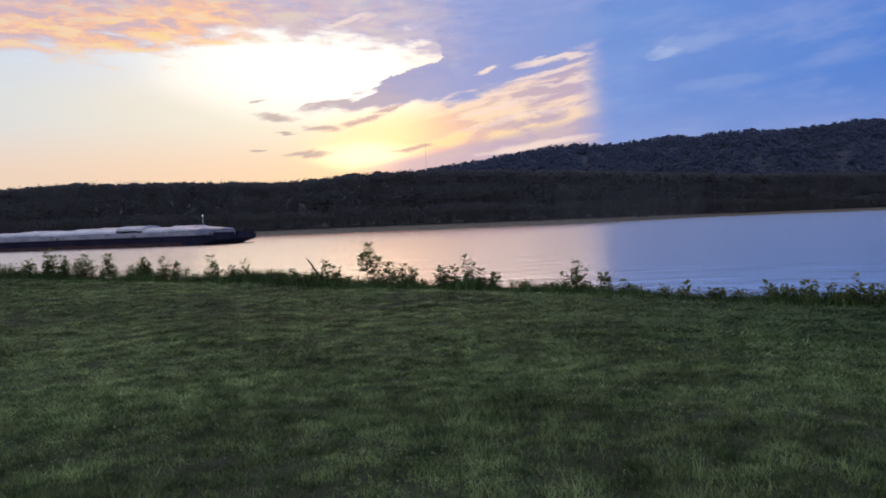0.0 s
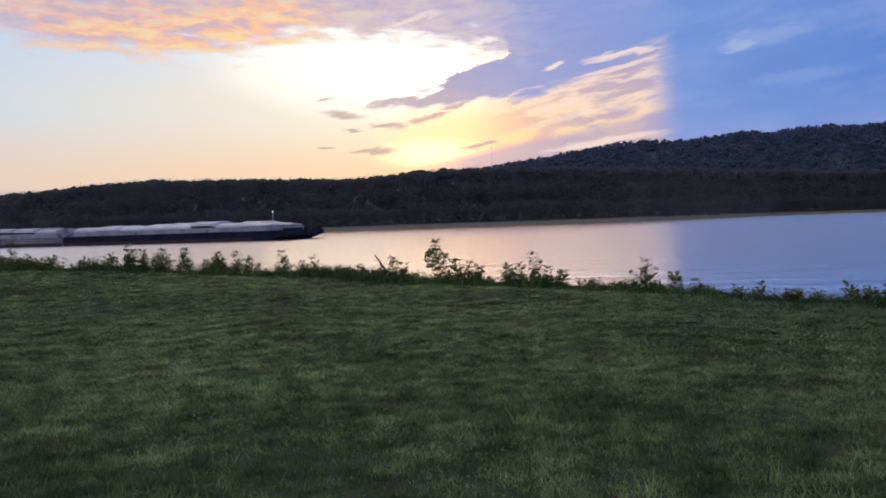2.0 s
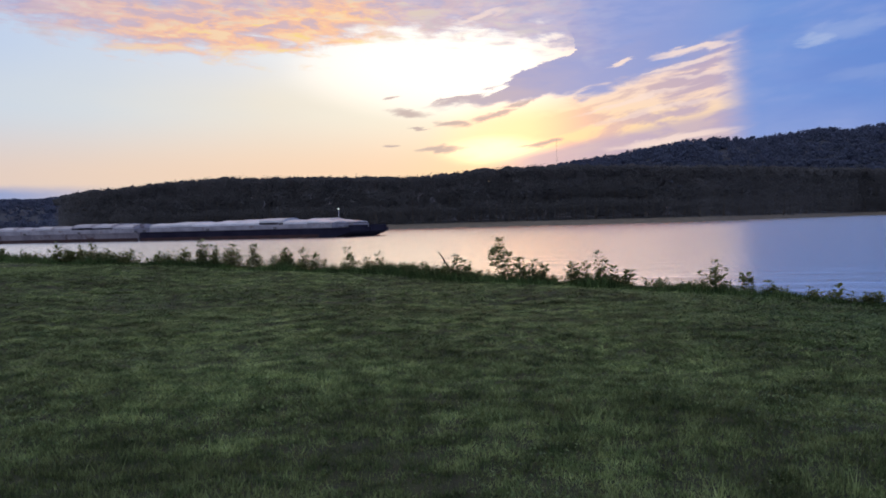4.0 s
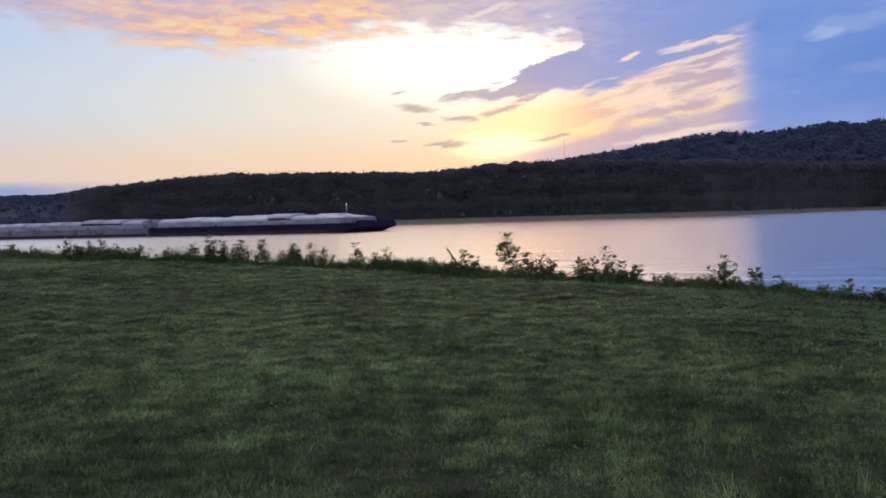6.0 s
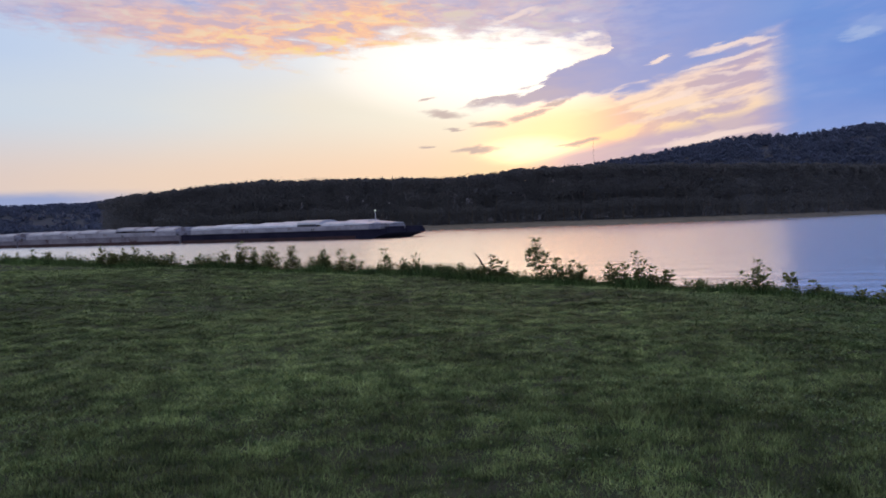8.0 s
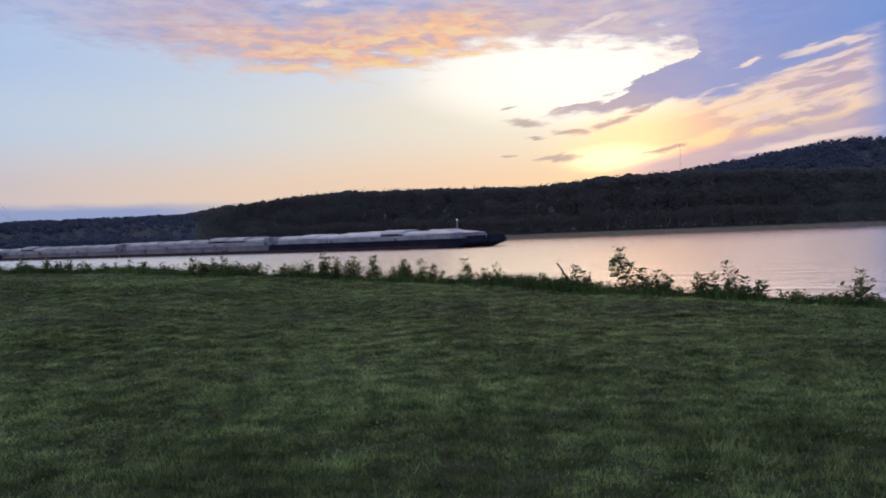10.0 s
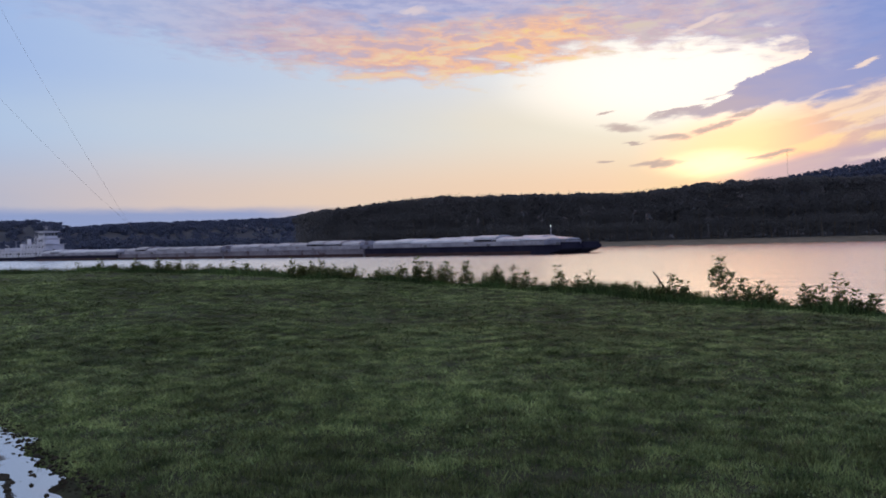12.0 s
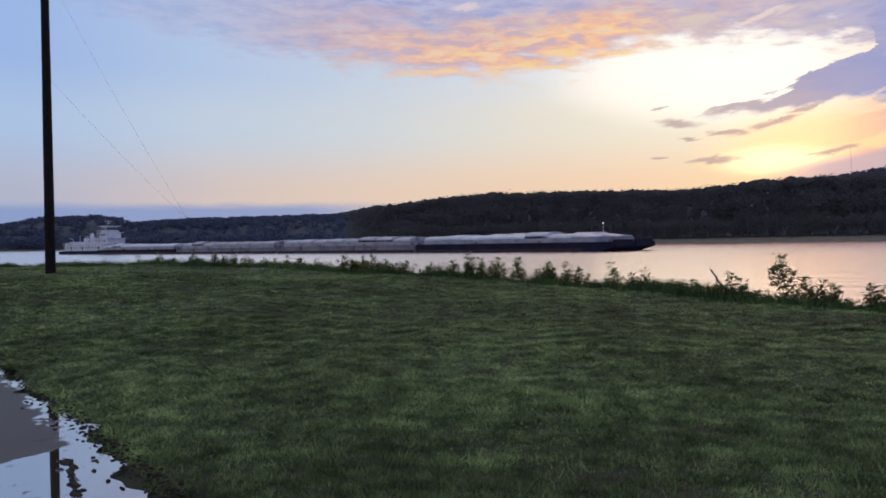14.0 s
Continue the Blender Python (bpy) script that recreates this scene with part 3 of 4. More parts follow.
def build_clods():
    """Crumbs of wet soil and turf along the road's broken edge."""
    r = np.random.default_rng(21)
    bm = bmesh.new()
    bmesh.ops.create_icosphere(bm, subdivisions=1, radius=1.0)
    ball = np.array([[v.co[:] for v in f.verts] for f in bm.faces])
    bm.free()
    out = []
    for i in range(2400):
        along, across = r.uniform(-14, 10), r.uniform(0.0, 0.17) + 0.05 * math.sin(5 * i) - (abs(r.normal(0, 0.05)) if r.random() < 0.35 else 0)
        if r.random() < 0.015:
            across -= 0.35 * math.sin(along * 1.3) ** 2
        p = ROAD_M @ Vector((along, across, 0.0))
        size = r.uniform(0.005, 0.020) * np.array([r.uniform(0.8, 1.5), r.uniform(0.8, 1.5), r.uniform(0.35, 0.8)])
        wave = 1 + 0.25 * np.sin(ball @ r.normal(0, 3, 3) + r.uniform(0, 6))
        out.append(ball * wave[..., None] * size + np.array(p))
    # low ragged islands of washed-out turf standing in the water
    bm = bmesh.new()
    bmesh.ops.create_icosphere(bm, subdivisions=3, radius=1.0)
    dome = np.array([[v.co[:] for v in f.verts] for f in bm.faces])
    bm.free()
    for i in range(40):
        # a broken strip: many small overlapping scraps along one line
        along = r.uniform(-1.6, -0.5) if i < 30 else r.uniform(-5, 2)
        across = -0.36 + 0.05 * math.sin(3 * along) + r.normal(0, 0.022) if i < 30 else -0.12 - abs(r.normal(0, 0.07))
        rx, ry = r.uniform(0.03, 0.10), r.uniform(0.012, 0.03)
        p = np.array(ROAD_M @ Vector((along, across, -0.004)))
        flat = dome.copy()
        for f in (3.0, 7.0):
            flat[..., :2] *= (1 + 0.35 / f ** 0.5 * np.sin(dome @ r.normal(0, f, 3) + r.uniform(0, 6)))[..., None]
        ux, uy = np.array([0.917, -0.40]), np.array([0.40, 0.917])
        xy = flat[..., 0:1] * rx * ux + flat[..., 1:2] * ry * uy
        z = flat[..., 2] * r.uniform(0.006, 0.014) + 0.003 * np.sin(dome @ r.normal(0, 14, 3))
        out.append(np.concatenate([xy, z[..., None]], -1) + p)
    tagged(new("soil_crumbs", triangles("soil_crumbs", np.concatenate(out), M_CLOD)), "dark wet soil crumbs along the road edge", "soil", kind="stuff")


build_clods()


# grass -----------------------------------------------------------------------------
def weedy(x, y):
    """1 where the lawn gives way to darker, rougher growth towards the downstream bank."""
    return smooth(x + 0.18 * y + 0.8 * np.sin(0.7 * y) + 0.5 * np.sin(1.9 * x + y) + rng.normal(0, 0.5, np.shape(x)), 3.4, 7.0)


def build_grass():
    def scatter(r0, r1, density, lo=-70, hi=42):
        """Tufts of about seven blades, and single blades between them."""
        def discs(n):
            r = np.sqrt(rng.uniform(r0 * r0, r1 * r1, n))
            az = np.radians(rng.uniform(lo, hi, n))
            return r * np.sin(az), r * np.cos(az)

        n = int((r1 * r1 - r0 * r0) / 2 * radians(hi - lo) * density)
        x1, y1 = discs(int(n * 0.3))
        tx, ty = discs(int(n * 0.7 / 13))
        many = rng.poisson(13, len(tx))
        size = rng.uniform(0.5, 1.5, len(tx))
        spread = np.repeat(0.020 * size + 0.0026 * (r0 + r1) / 2, many)
        x2 = np.repeat(tx, many) + rng.normal(0, 1, many.sum()) * spread
        y2 = np.repeat(ty, many) + rng.normal(0, 1, many.sum()) * spread
        x, y = np.concatenate([x1, x2]), np.concatenate([y1, y2])
        tuft = np.concatenate([np.full(len(x1), 0.7), np.repeat(0.6 + 0.6 * size, many)])
        keep = (road_side(x, y) > 0.13 + 0.07 * np.sin(5.1 * x + 2 * y)) & (y < bank_line(x) + 0.5)
        return x[keep], y[keep], tuft[keep]

    parts = [scatter(2.4, 4, 5600), scatter(4, 5.5, 5400), scatter(5.5, 9, 4900), scatter(9, 15, 3500), scatter(15, 26, 1450), scatter(26, 48, 420), scatter(2.2, 16, 500, 42, 115), scatter(8, 30, 160, -90, -70)]
    x, y, tuft = (np.concatenate(c) for c in zip(*parts))
    n = len(x)
    r = np.hypot(x, y)
    # uneven mowing: growth stands taller in patches
    patch = 0.5 + 0.25 * np.sin(1.7 * x + 1.1 * np.sin(1.3 * y)) + 0.25 * np.sin(2.1 * y + 1.4 * np.sin(0.9 * x + 2))
    fine = 0.5 + 0.5 * np.sin(7 * x + 4 * np.sin(3 * y)) * np.sin(6 * y + 3 * np.sin(4 * x))
    rough = weedy(x, y)
    knots = 0.5 + 0.5 * np.sin(27 * x + 2.6 * np.sin(11 * y + 3 * x)) * np.sin(25 * y + 2.8 * np.sin(13 * x + 2 * y))
    h = (0.010 + 0.015 * patch + 0.015 * fine + 0.026 * knots + 0.008 * rough) * rng.uniform(0.5, 1.4, n) * tuft
    h = np.where(rng.random(n) < 0.012, h * 1.9, h)
    w = (0.0034 + 0.00125 * r + 0.0006 * np.maximum(r - 8, 0)) * rng.uniform(0.6, 1.5, n) * (1 + 0.25 * rough)
    turn = rng.uniform(0, 2 * np.pi, n)
    lie = smooth(r, 5, 13)
    lean = rng.uniform(0.1, 1.0, n) * h * (1 + 3.0 * lie)
    h = h * (1 - 0.38 * lie)
    ldir = turn + rng.uniform(-1, 1, n) + np.pi / 2
    z = lawn_height(x, y) - 0.008
    s = y - bank_line(x)
    z = z + (-2.6 - z) * smooth(s, -0.3, 7.0)
    base = np.stack([x, y, z], -1)
    side = np.stack([np.cos(turn), np.sin(turn), 0 * x], -1) * w[:, None] / 2
    tip = base + np.stack([np.cos(ldir) * lean, np.sin(ldir) * lean, h], -1)
    tri = np.stack([base - side, base + side, tip], 1)
    dark = rng.random(n) < rough
    tagged(new("grass", triangles("grass", tri[~dark], M_GRASS)), "uneven short green lawn grass in tufts", "grass", kind="stuff")
    tagged(new("weedy_grass", triangles("weedy_grass", tri[dark], M_WEEDY)), "darker rough weedy grass towards the bank", "grass", kind="stuff")


build_grass()


def build_fringe():
    """Unmown grass hanging over the rim of the bank."""
    n = 80000
    x = rng.uniform(-48, 11, n)
    y = bank_line(x) + rng.normal(-0.05, 0.42, n)
    z = lawn_height(x, y)
    z = z + (-2.6 - z) * smooth(y - bank_line(x), -0.3, 7.0)
    clump = 0.5 + 0.5 * np.sin(1.9 * x + 2.0 * np.sin(0.8 * x)) * np.sin(0.61 * x + 1.0)
    h = (0.08 + 0.20 * clump) * rng.uniform(0.3, 1.5, n)
    w = rng.uniform(0.010, 0.028, n)
    turn, ldir = rng.uniform(0, 2 * np.pi, n), rng.uniform(0, 2 * np.pi, n)
    lean = rng.uniform(0.1, 0.8, n) * h
    base = np.stack([x, y, z - 0.02], -1)
    side = np.stack([np.cos(turn), np.sin(turn), 0 * x], -1) * w[:, None] / 2
    tip = base + np.stack([np.cos(ldir) * lean, np.sin(ldir) * lean, h], -1)
    tagged(new("bank_grass", triangles("bank_grass", np.stack([base - side, base + side, tip], 1), M_WEEDY)), "unmown dark grass fringing the river bank", "grass", kind="stuff")


build_fringe()


def build_clover():
    """Small flat leaves of clover and plantain scattered in patches through the lawn."""
    n = 110000
    r = np.sqrt(rng.uniform(2.5 ** 2, 17 ** 2, n))
    az = np.radians(rng.uniform(-68, 40, n))
    x, y = r * np.sin(az), r * np.cos(az)
    spots = np.sin(1.3 * x + 1.7 * np.sin(0.9 * y)) * np.sin(1.1 * y + 1.2 * np.sin(1.6 * x)) + 0.25 * np.clip(x - 1, -1, 3)
    keep = (spots + rng.normal(0, 0.35, n) > 0.35) & (road_side(x, y) > 0.35) & (y < bank_line(x))
    x, y, r = x[keep], y[keep], r[keep]
    n = len(x)
    z = lawn_height(x, y) + rng.uniform(0.03, 0.075, n)
    s = rng.uniform(0.005, 0.012, n) * (1 + 0.045 * r)
    a = rng.uniform(0, 2 * np.pi, n)
    tilt = rng.normal(0, 0.35, (n, 2))
    tri = np.empty((n, 2, 3, 3))
    corner = [(1.0, 0.0), (0.1, 0.75), (-0.9, 0.0), (0.1, -0.75)]
    p = []
    for u, v in corner:
        dx, dy = (u * np.cos(a) - v * np.sin(a)) * s, (u * np.sin(a) + v * np.cos(a)) * s
        p.append(np.stack([x + dx, y + dy, z + dx * tilt[:, 0] + dy * tilt[:, 1]], -1))
    tri[:, 0], tri[:, 1] = np.stack([p[0], p[1], p[2]], 1), np.stack([p[0], p[2], p[3]], 1)
    tagged(new("clover", triangles("clover", tri.reshape(-1, 3, 3), M_CLOVER)), "small pale clover leaves scattered through the lawn", "clover", kind="stuff")


build_clover()


# far woods --------------------------------------------------------------------------
FRONT_AZ = [-37, -36, -35, -32.7, -29, -26, -20, -12, -9, -5.5, 0, 5, 13, 21, 30, 45]
FRONT_EL = [2.2, 2.5, 2.75, 3.06, 3.47, 3.77, 3.73, 3.63, 3.8, 4.12, 4.13, 3.93, 3.45, 2.8, 2.3, 2.0]


def unit_ball(level):
    bm = bmesh.new()
    bmesh.ops.create_icosphere(bm, subdivisions=level, radius=1.0)
    out = np.array([[v.co[:] for v in f.verts] for f in bm.faces])
    bm.free()
    return out


BALLS = {1: unit_ball(1)}


def crown(cx, cy, z0, height, width, lobes, leaves, size, r, core=0.5, loose=1.2, lump=1.0):
    """Lumpy leaf masses at the limbs' ends, with loose leaf clumps all round them: an uneven outline."""
    u = r.normal(0, 1, (lobes, 3))
    u *= (r.uniform(0.35, 1.0, lobes) / np.linalg.norm(u, axis=1))[:, None]
    at = u * (0.36 * width, 0.36 * width, 0.36 * height) + (0, 0, 0.54 * height)
    rad = width * lump * r.uniform(0.22, 0.34, lobes)
    at[:, 2] = np.minimum(at[:, 2], height - rad)
    # several limbs reach the top together, so that the crown ends in a broad dome
    top = lobes // 2
    at[:top, 2] = height - rad[:top] - r.uniform(0.0, 0.07, top) * height
    at[:top, :2] = r.normal(0, 0.27, (top, 2)) * width
    at[top:, 2] = np.linspace(0.12, 0.86, lobes - top) * height + r.normal(0, 0.05, lobes - top) * height
    ball, out = BALLS[1], []
    for p, q in zip(at, rad) if core else ():
        swell = 1 + 0.2 * np.sin(ball @ r.normal(0, 2.5, 3) + r.uniform(0, 6))
        out.append(ball * swell[..., None] * q * core + p)
    which = r.integers(0, lobes, leaves)
    d = r.normal(0, 1, (leaves, 3))
    d /= np.linalg.norm(d, axis=1)[:, None]
    c = at[which] + d * (rad[which] * r.uniform(0.45, loose, leaves))[:, None] * (1, 1, 0.85)
    # most leaves fill the whole crown evenly between the limbs
    even = r.random(leaves) < 0.88
    round_top = np.stack([d[:, 0], d[:, 1], np.sign(d[:, 2]) * np.abs(d[:, 2]) ** 0.6], -1)
    whole = round_top * np.cbrt(r.uniform(0.12, 1.0, leaves))[:, None] * (0.56 * width, 0.56 * width, 0.5 * height) + (0, 0, 0.5 * height)
    c = np.where(even[:, None], whole, c)
    out.append(c[:, None, :] + r.normal(0, size, (leaves, 3, 3)))
    tri = np.concatenate(out) + (cx, cy, z0)
    z = tri[..., 2]
    z = np.where(z > z0 + height, z0 + height + 0.35 * (z - z0 - height), z)
    tri[..., 2] = np.maximum(z, z0 - 0.5)
    return tri


def build_far_woods():
    r = np.random.default_rng(11)
    tris, trunks = [], bmesh.new()
    for row in range(6):
        az = -35.9
        while az < 36:
            shore = far_shore(az)
            d = shore + 16 + row * 10 + r.uniform(-3, 3)
            a = radians(az + r.uniform(-0.2, 0.2))
            x, y = d * math.sin(a), d * math.cos(a)
            z = float(ground_height(np.array(x), np.array(y)))
            top = np.interp(az, FRONT_AZ, FRONT_EL)
            full = EYE + d * math.tan(radians(top)) - z
            share = (0.42, 0.74, 0.96, 1.0, 1.0, 0.96)[row]
            h = full * share * (r.uniform(0.72, 1.04) if row < 3 else r.uniform(0.97, 1.015))
            w = r.uniform(9, 14)
            tris.append(crown(x, y, z, h, w, 14, (760, 760, 800, 950, 950, 220)[row], 0.15 + 0.00024 * d, r, (0, 0, 0, 0.3, 0.35, 1.4)[row], 1.7, 0.72))
            if row < 2:
                rod(trunks, (x, y, z - 0.3), (x + r.uniform(-1, 1), y, z + h * 0.7), 0.32, 0.08, 5)
            az += r.uniform(0.75, 1.15) * (w * (0.46 if row < 5 else 0.3)) / d * 57.3
    tagged(new("woods", triangles("woods", np.concatenate(tris), M_HAZE_TREE)), "dark dense woods along the far river bank, coloured with haze", "woods", kind="stuff")
    tagged(new("tree_trunks", from_bm("tree_trunks", trunks, M_TRUNK)), "dim bare trunks among the far bank woods", "tree trunks", kind="stuff")


def build_bluff_woods():
    r = np.random.default_rng(12)
    tris = []
    for lo, hi, r0, r1, count, tall, wide, leaf in ((-1, 34, 1080, 1560, 2250, (9, 18), (13, 20), 0.75), (-68, -34, 1080, 1560, 1250, (6, 9), (12, 16), 0.75)):
        for i in range(count):
            az = r.uniform(lo, hi)
            d = math.sqrt(r.uniform(r0 * r0, r1 * r1))
            if d < far_shore(az) + 8:
                continue
            a = radians(az)
            x, y = d * math.sin(a), d * math.cos(a)
            z = float(ground_height(np.array(x), np.array(y)))
            tris.append(crown(x, y, z, r.uniform(*tall), r.uniform(*wide), 3, 150, leaf, r, 0.6, 1.7, 0.85))
    # a belt of trees along the upstream shore
    for i in range(500):
        az = r.uniform(-72, -36)
        d = far_shore(az) + r.uniform(4, 60)
        a = radians(az)
        x, y = d * math.sin(a), d * math.cos(a)
        z = float(ground_height(np.array(x), np.array(y)))
        tris.append(crown(x, y, z, r.uniform(9, 16), r.uniform(11, 16), 3, 150, 0.55, r, 0.6, 1.7, 0.85))
    tagged(new("hill_woods", triangles("hill_woods", np.concatenate(tris), M_HAZE_BLUFF)), "dark wooded bluffs behind the river, coloured with blue haze", "woods", kind="stuff")


build_far_woods()
build_bluff_woods()


def build_mast():
    d, a = 1500.0, radians(-1.1)
    x, y = d * math.sin(a), d * math.cos(a)
    z = float(ground_height(np.array(x), np.array(y)))
    top = EYE + d * math.tan(radians(5.95)) - z
    mast = tagged(new("radio_mast"), "thin lattice radio mast rising behind the woods", "mast")
    mast.location = (x, y, z)
    for i in range(3):
        b = 2 * math.pi * i / 3
        part("leg", from_bm("leg", rod(bmesh.new(), (1.6 * math.cos(b), 1.6 * math.sin(b), 0), (0.5 * math.cos(b), 0.5 * math.sin(b), top * 0.93), 0.10, 0.07, 6), M_DARKSTEEL), mast)
    for i in range(24):
        f0, f1 = i / 24 * 0.93, (i + 1) / 24 * 0.93
        b0, b1 = 2 * math.pi * (i % 3) / 3, 2 * math.pi * ((i + 1) % 3) / 3
        q0, q1 = 1.6 - 1.1 * f0, 1.6 - 1.1 * f1
        part("brace", from_bm("brace", rod(bmesh.new(), (q0 * math.cos(b0), q0 * math.sin(b0), top * f0), (q1 * math.cos(b1), q1 * math.sin(b1), top * f1), 0.04, None, 4), M_DARKSTEEL), mast)
    part("antenna", from_bm("antenna", rod(bmesh.new(), (0, 0, top * 0.92), (0, 0, top), 0.16, 0.08, 6), M_DARKSTEEL), mast)


build_mast()


# barge tow ------------------------------------------------------------------------------
TOW_BOW = Vector((-49.5, 166.2, WATER_Z))
TOW_TURN = math.degrees(math.atan2(-0.183, 0.983))
BARGE_L, BARGE_W = 59.4, 10.7


def barge_hull(rake, free):
    """Hull from x = -length to 0 (bow), near side at y = 0."""
    bm = bmesh.new()
    prof = [(-BARGE_L + 0.1, -1.5), (-BARGE_L + 0.1, free), (-0.2, free), (-0.2, free - 0.9), (-1.0, free - 1.3), (-8.5, -1.5)] if rake else \
           [(-BARGE_L + 0.1, -1.5), (-BARGE_L + 0.1, free), (-0.1, free), (-0.1, -1.5)]
    a = [bm.verts.new((x, 0.08, z)) for x, z in prof]
    b = [bm.verts.new((x, BARGE_W - 0.08, z)) for x, z in prof]
    bm.faces.new(a)
    bm.faces.new(b[::-1])
    n = len(prof)
    for i in range(n):
        bm.faces.new((a[(i + 1) % n], a[i], b[i], b[(i + 1) % n]))
    bmesh.ops.recalc_face_normals(bm, faces=bm.faces)
    bmesh.ops.bevel(bm, geom=[e for e in bm.edges], offset=0.12, segments=2, affect="EDGES")
    return bm


def cover_mesh(length, front=1.0):
    """An arched lift cover with end ribs; a front below 1 slopes down towards the bow."""
    bm = bmesh.new()
    prof = [(-4.2, 0.0), (-4.2, 0.42), (-3.3, 0.70), (-1.8, 0.95), (0, 1.04), (1.8, 0.95), (3.3, 0.70), (4.2, 0.42), (4.2, 0.0)]
    stations = [(0.0, 1.06), (0.3, 1.06), (0.36, 1.0), (length - 0.36, 1.0), (length - 0.3, 1.06), (length, 1.06)]
    stations = [(x, g * (1 + (front - 1) * max(0.0, x / length - 0.25) / 0.75)) for x, g in stations]
    rings = [[bm.verts.new((x, y * (1 + (g - 1) * 0.2), z * g)) for y, z in prof] for x, g in stations]
    for p, q in zip(rings, rings[1:]):
        for i in range(len(prof) - 1):
            bm.faces.new((p[i], p[i + 1], q[i + 1], q[i]))
    bm.faces.new(rings[0])
    bm.faces.new(rings[-1][::-1])
    bmesh.ops.recalc_face_normals(bm, faces=bm.faces)
    return bm


def build_barge(hull_mat, cover_mat, free, rake, label, rng2):
    barge = tagged(new("barge"), label, "barge", "barges of the tow")
    part("hull", from_bm("hull", barge_hull(rake, free), hull_mat), barge)
    part("hull_band", from_bm("hull_band", box(bmesh.new(), -BARGE_L + 0.4, -8.2 if rake else -0.4, -0.02, 0.10, -0.3, 0.75, 0.02), M_BOOT), barge, "worn maroon band along the waterline")
    part("rub_rail", from_bm("rub_rail", box(bmesh.new(), -BARGE_L + 0.3, -0.4, -0.08, 0.12, free - 0.32, free - 0.12, 0.03), hull_mat), barge)
    front = -5.2 if rake else -2.4
    part("coaming", from_bm("coaming", box(bmesh.new(), -BARGE_L + 2.4, front, 1.05, BARGE_W - 1.05, free - 0.05, free + 1.05, 0.05), M_COAMING), barge)
    n = 8
    each = (BARGE_L - 2.4 + front) / n
    cover = from_bm("cover", cover_mesh(each - 0.08), cover_mat)
    for i in range(n):
        lift = 0.10 * (i % 2) + rng2.uniform(-0.02, 0.05) + (0.38 if rng2.random() < 0.22 and i < n - 1 else 0.0)
        part("cover", from_bm("cover", cover_mesh(each - 0.08, 0.35), cover_mat) if rake and i == n - 1 else cover, barge, m=pose(-BARGE_L + 2.4 + i * each + 0.04, BARGE_W / 2, free + 1.04 + lift))
    for i in range(14):
        x = -BARGE_L + 3 + i * (BARGE_L - 11) / 13
        part("stanchion", from_bm("stanchion", box(bmesh.new(), x, x + 0.10, 0.98, 1.05, free - 0.02, free + 1.0), M_COAMING), barge)
    for x in (-1.4, -20, -39, -BARGE_L + 1.2):
        bm = bmesh.new()
        for s in (-0.25, 0.25):
            rod(bm, (x + s, 0.5, free - 0.02), (x + s, 0.5, free + 0.5), 0.12, 0.14, 8)
        part("bitt", from_bm("bitt", bm, M_DARKSTEEL), barge)
    if rake:
        part("bow_bulwark", from_bm("bow_bulwark", box(bmesh.new(), -0.9, -0.5, 0.6, BARGE_W - 0.6, free - 0.02, free + 0.55, 0.08), hull_mat), barge)
        part("hatch", from_bm("hatch", box(bmesh.new(), -4.6, -3.4, 3.0, 4.2, free - 0.02, free + 0.35, 0.06), M_COAMING), barge)
    return barge


def build_tow():
    r2 = random.Random(5)
    place = Matrix.Translation(TOW_BOW) @ pose(0, 0, 0, 0, 0, TOW_TURN)
    looks = [(M_HULL, 2.15, True, "dark blue barge with pale covers heading the tow"),
             (M_GREYHULL, 2.1, False, "weathered grey covered barge with rusty streaks"),
             (M_GREYHULL, 1.9, False, "weathered grey covered barge with rusty streaks"),
             (M_HULL, 1.8, False, "dark covered barge lashed before the towboat")]
    for q, (hull, free, rake, label) in enumerate(looks):
        for c in range(2):
            b = build_barge(hull, M_COVER if q in (0, 3) else M_OLDCOVER, free, rake, label, r2)
            b.matrix_basis = place @ pose(-q * (BARGE_L + 0.1), c * (BARGE_W + 0.1), 0)
    # lantern staff on the head of the tow
    staff = tagged(new("lantern_staff"), "slim staff with a lit lantern on the tow's bow", "lantern")
    staff.matrix_basis = place @ pose(-6.0, 6.0, 2.1)
    part("pole", from_bm("pole", rod(bmesh.new(), (0, 0, 0), (0, 0, 4.3), 0.08, 0.06), M_WHITE), staff)
    part("base_plate", from_bm("base_plate", box(bmesh.new(), -0.3, 0.3, -0.3, 0.3, 0, 0.08, 0.02), M_DARKSTEEL), staff)
    bm = bmesh.new()
    bmesh.ops.create_uvsphere(bm, u_segments=10, v_segments=8, radius=0.16, matrix=Matrix.Translation((0, 0, 4.45)))
    part("lantern", from_bm("lantern", bm, M_LAMP, True), staff, "small lit white lantern")
    build_towboat(place @ pose(-4 * (BARGE_L + 0.1) - 0.4, 4.6, 0))


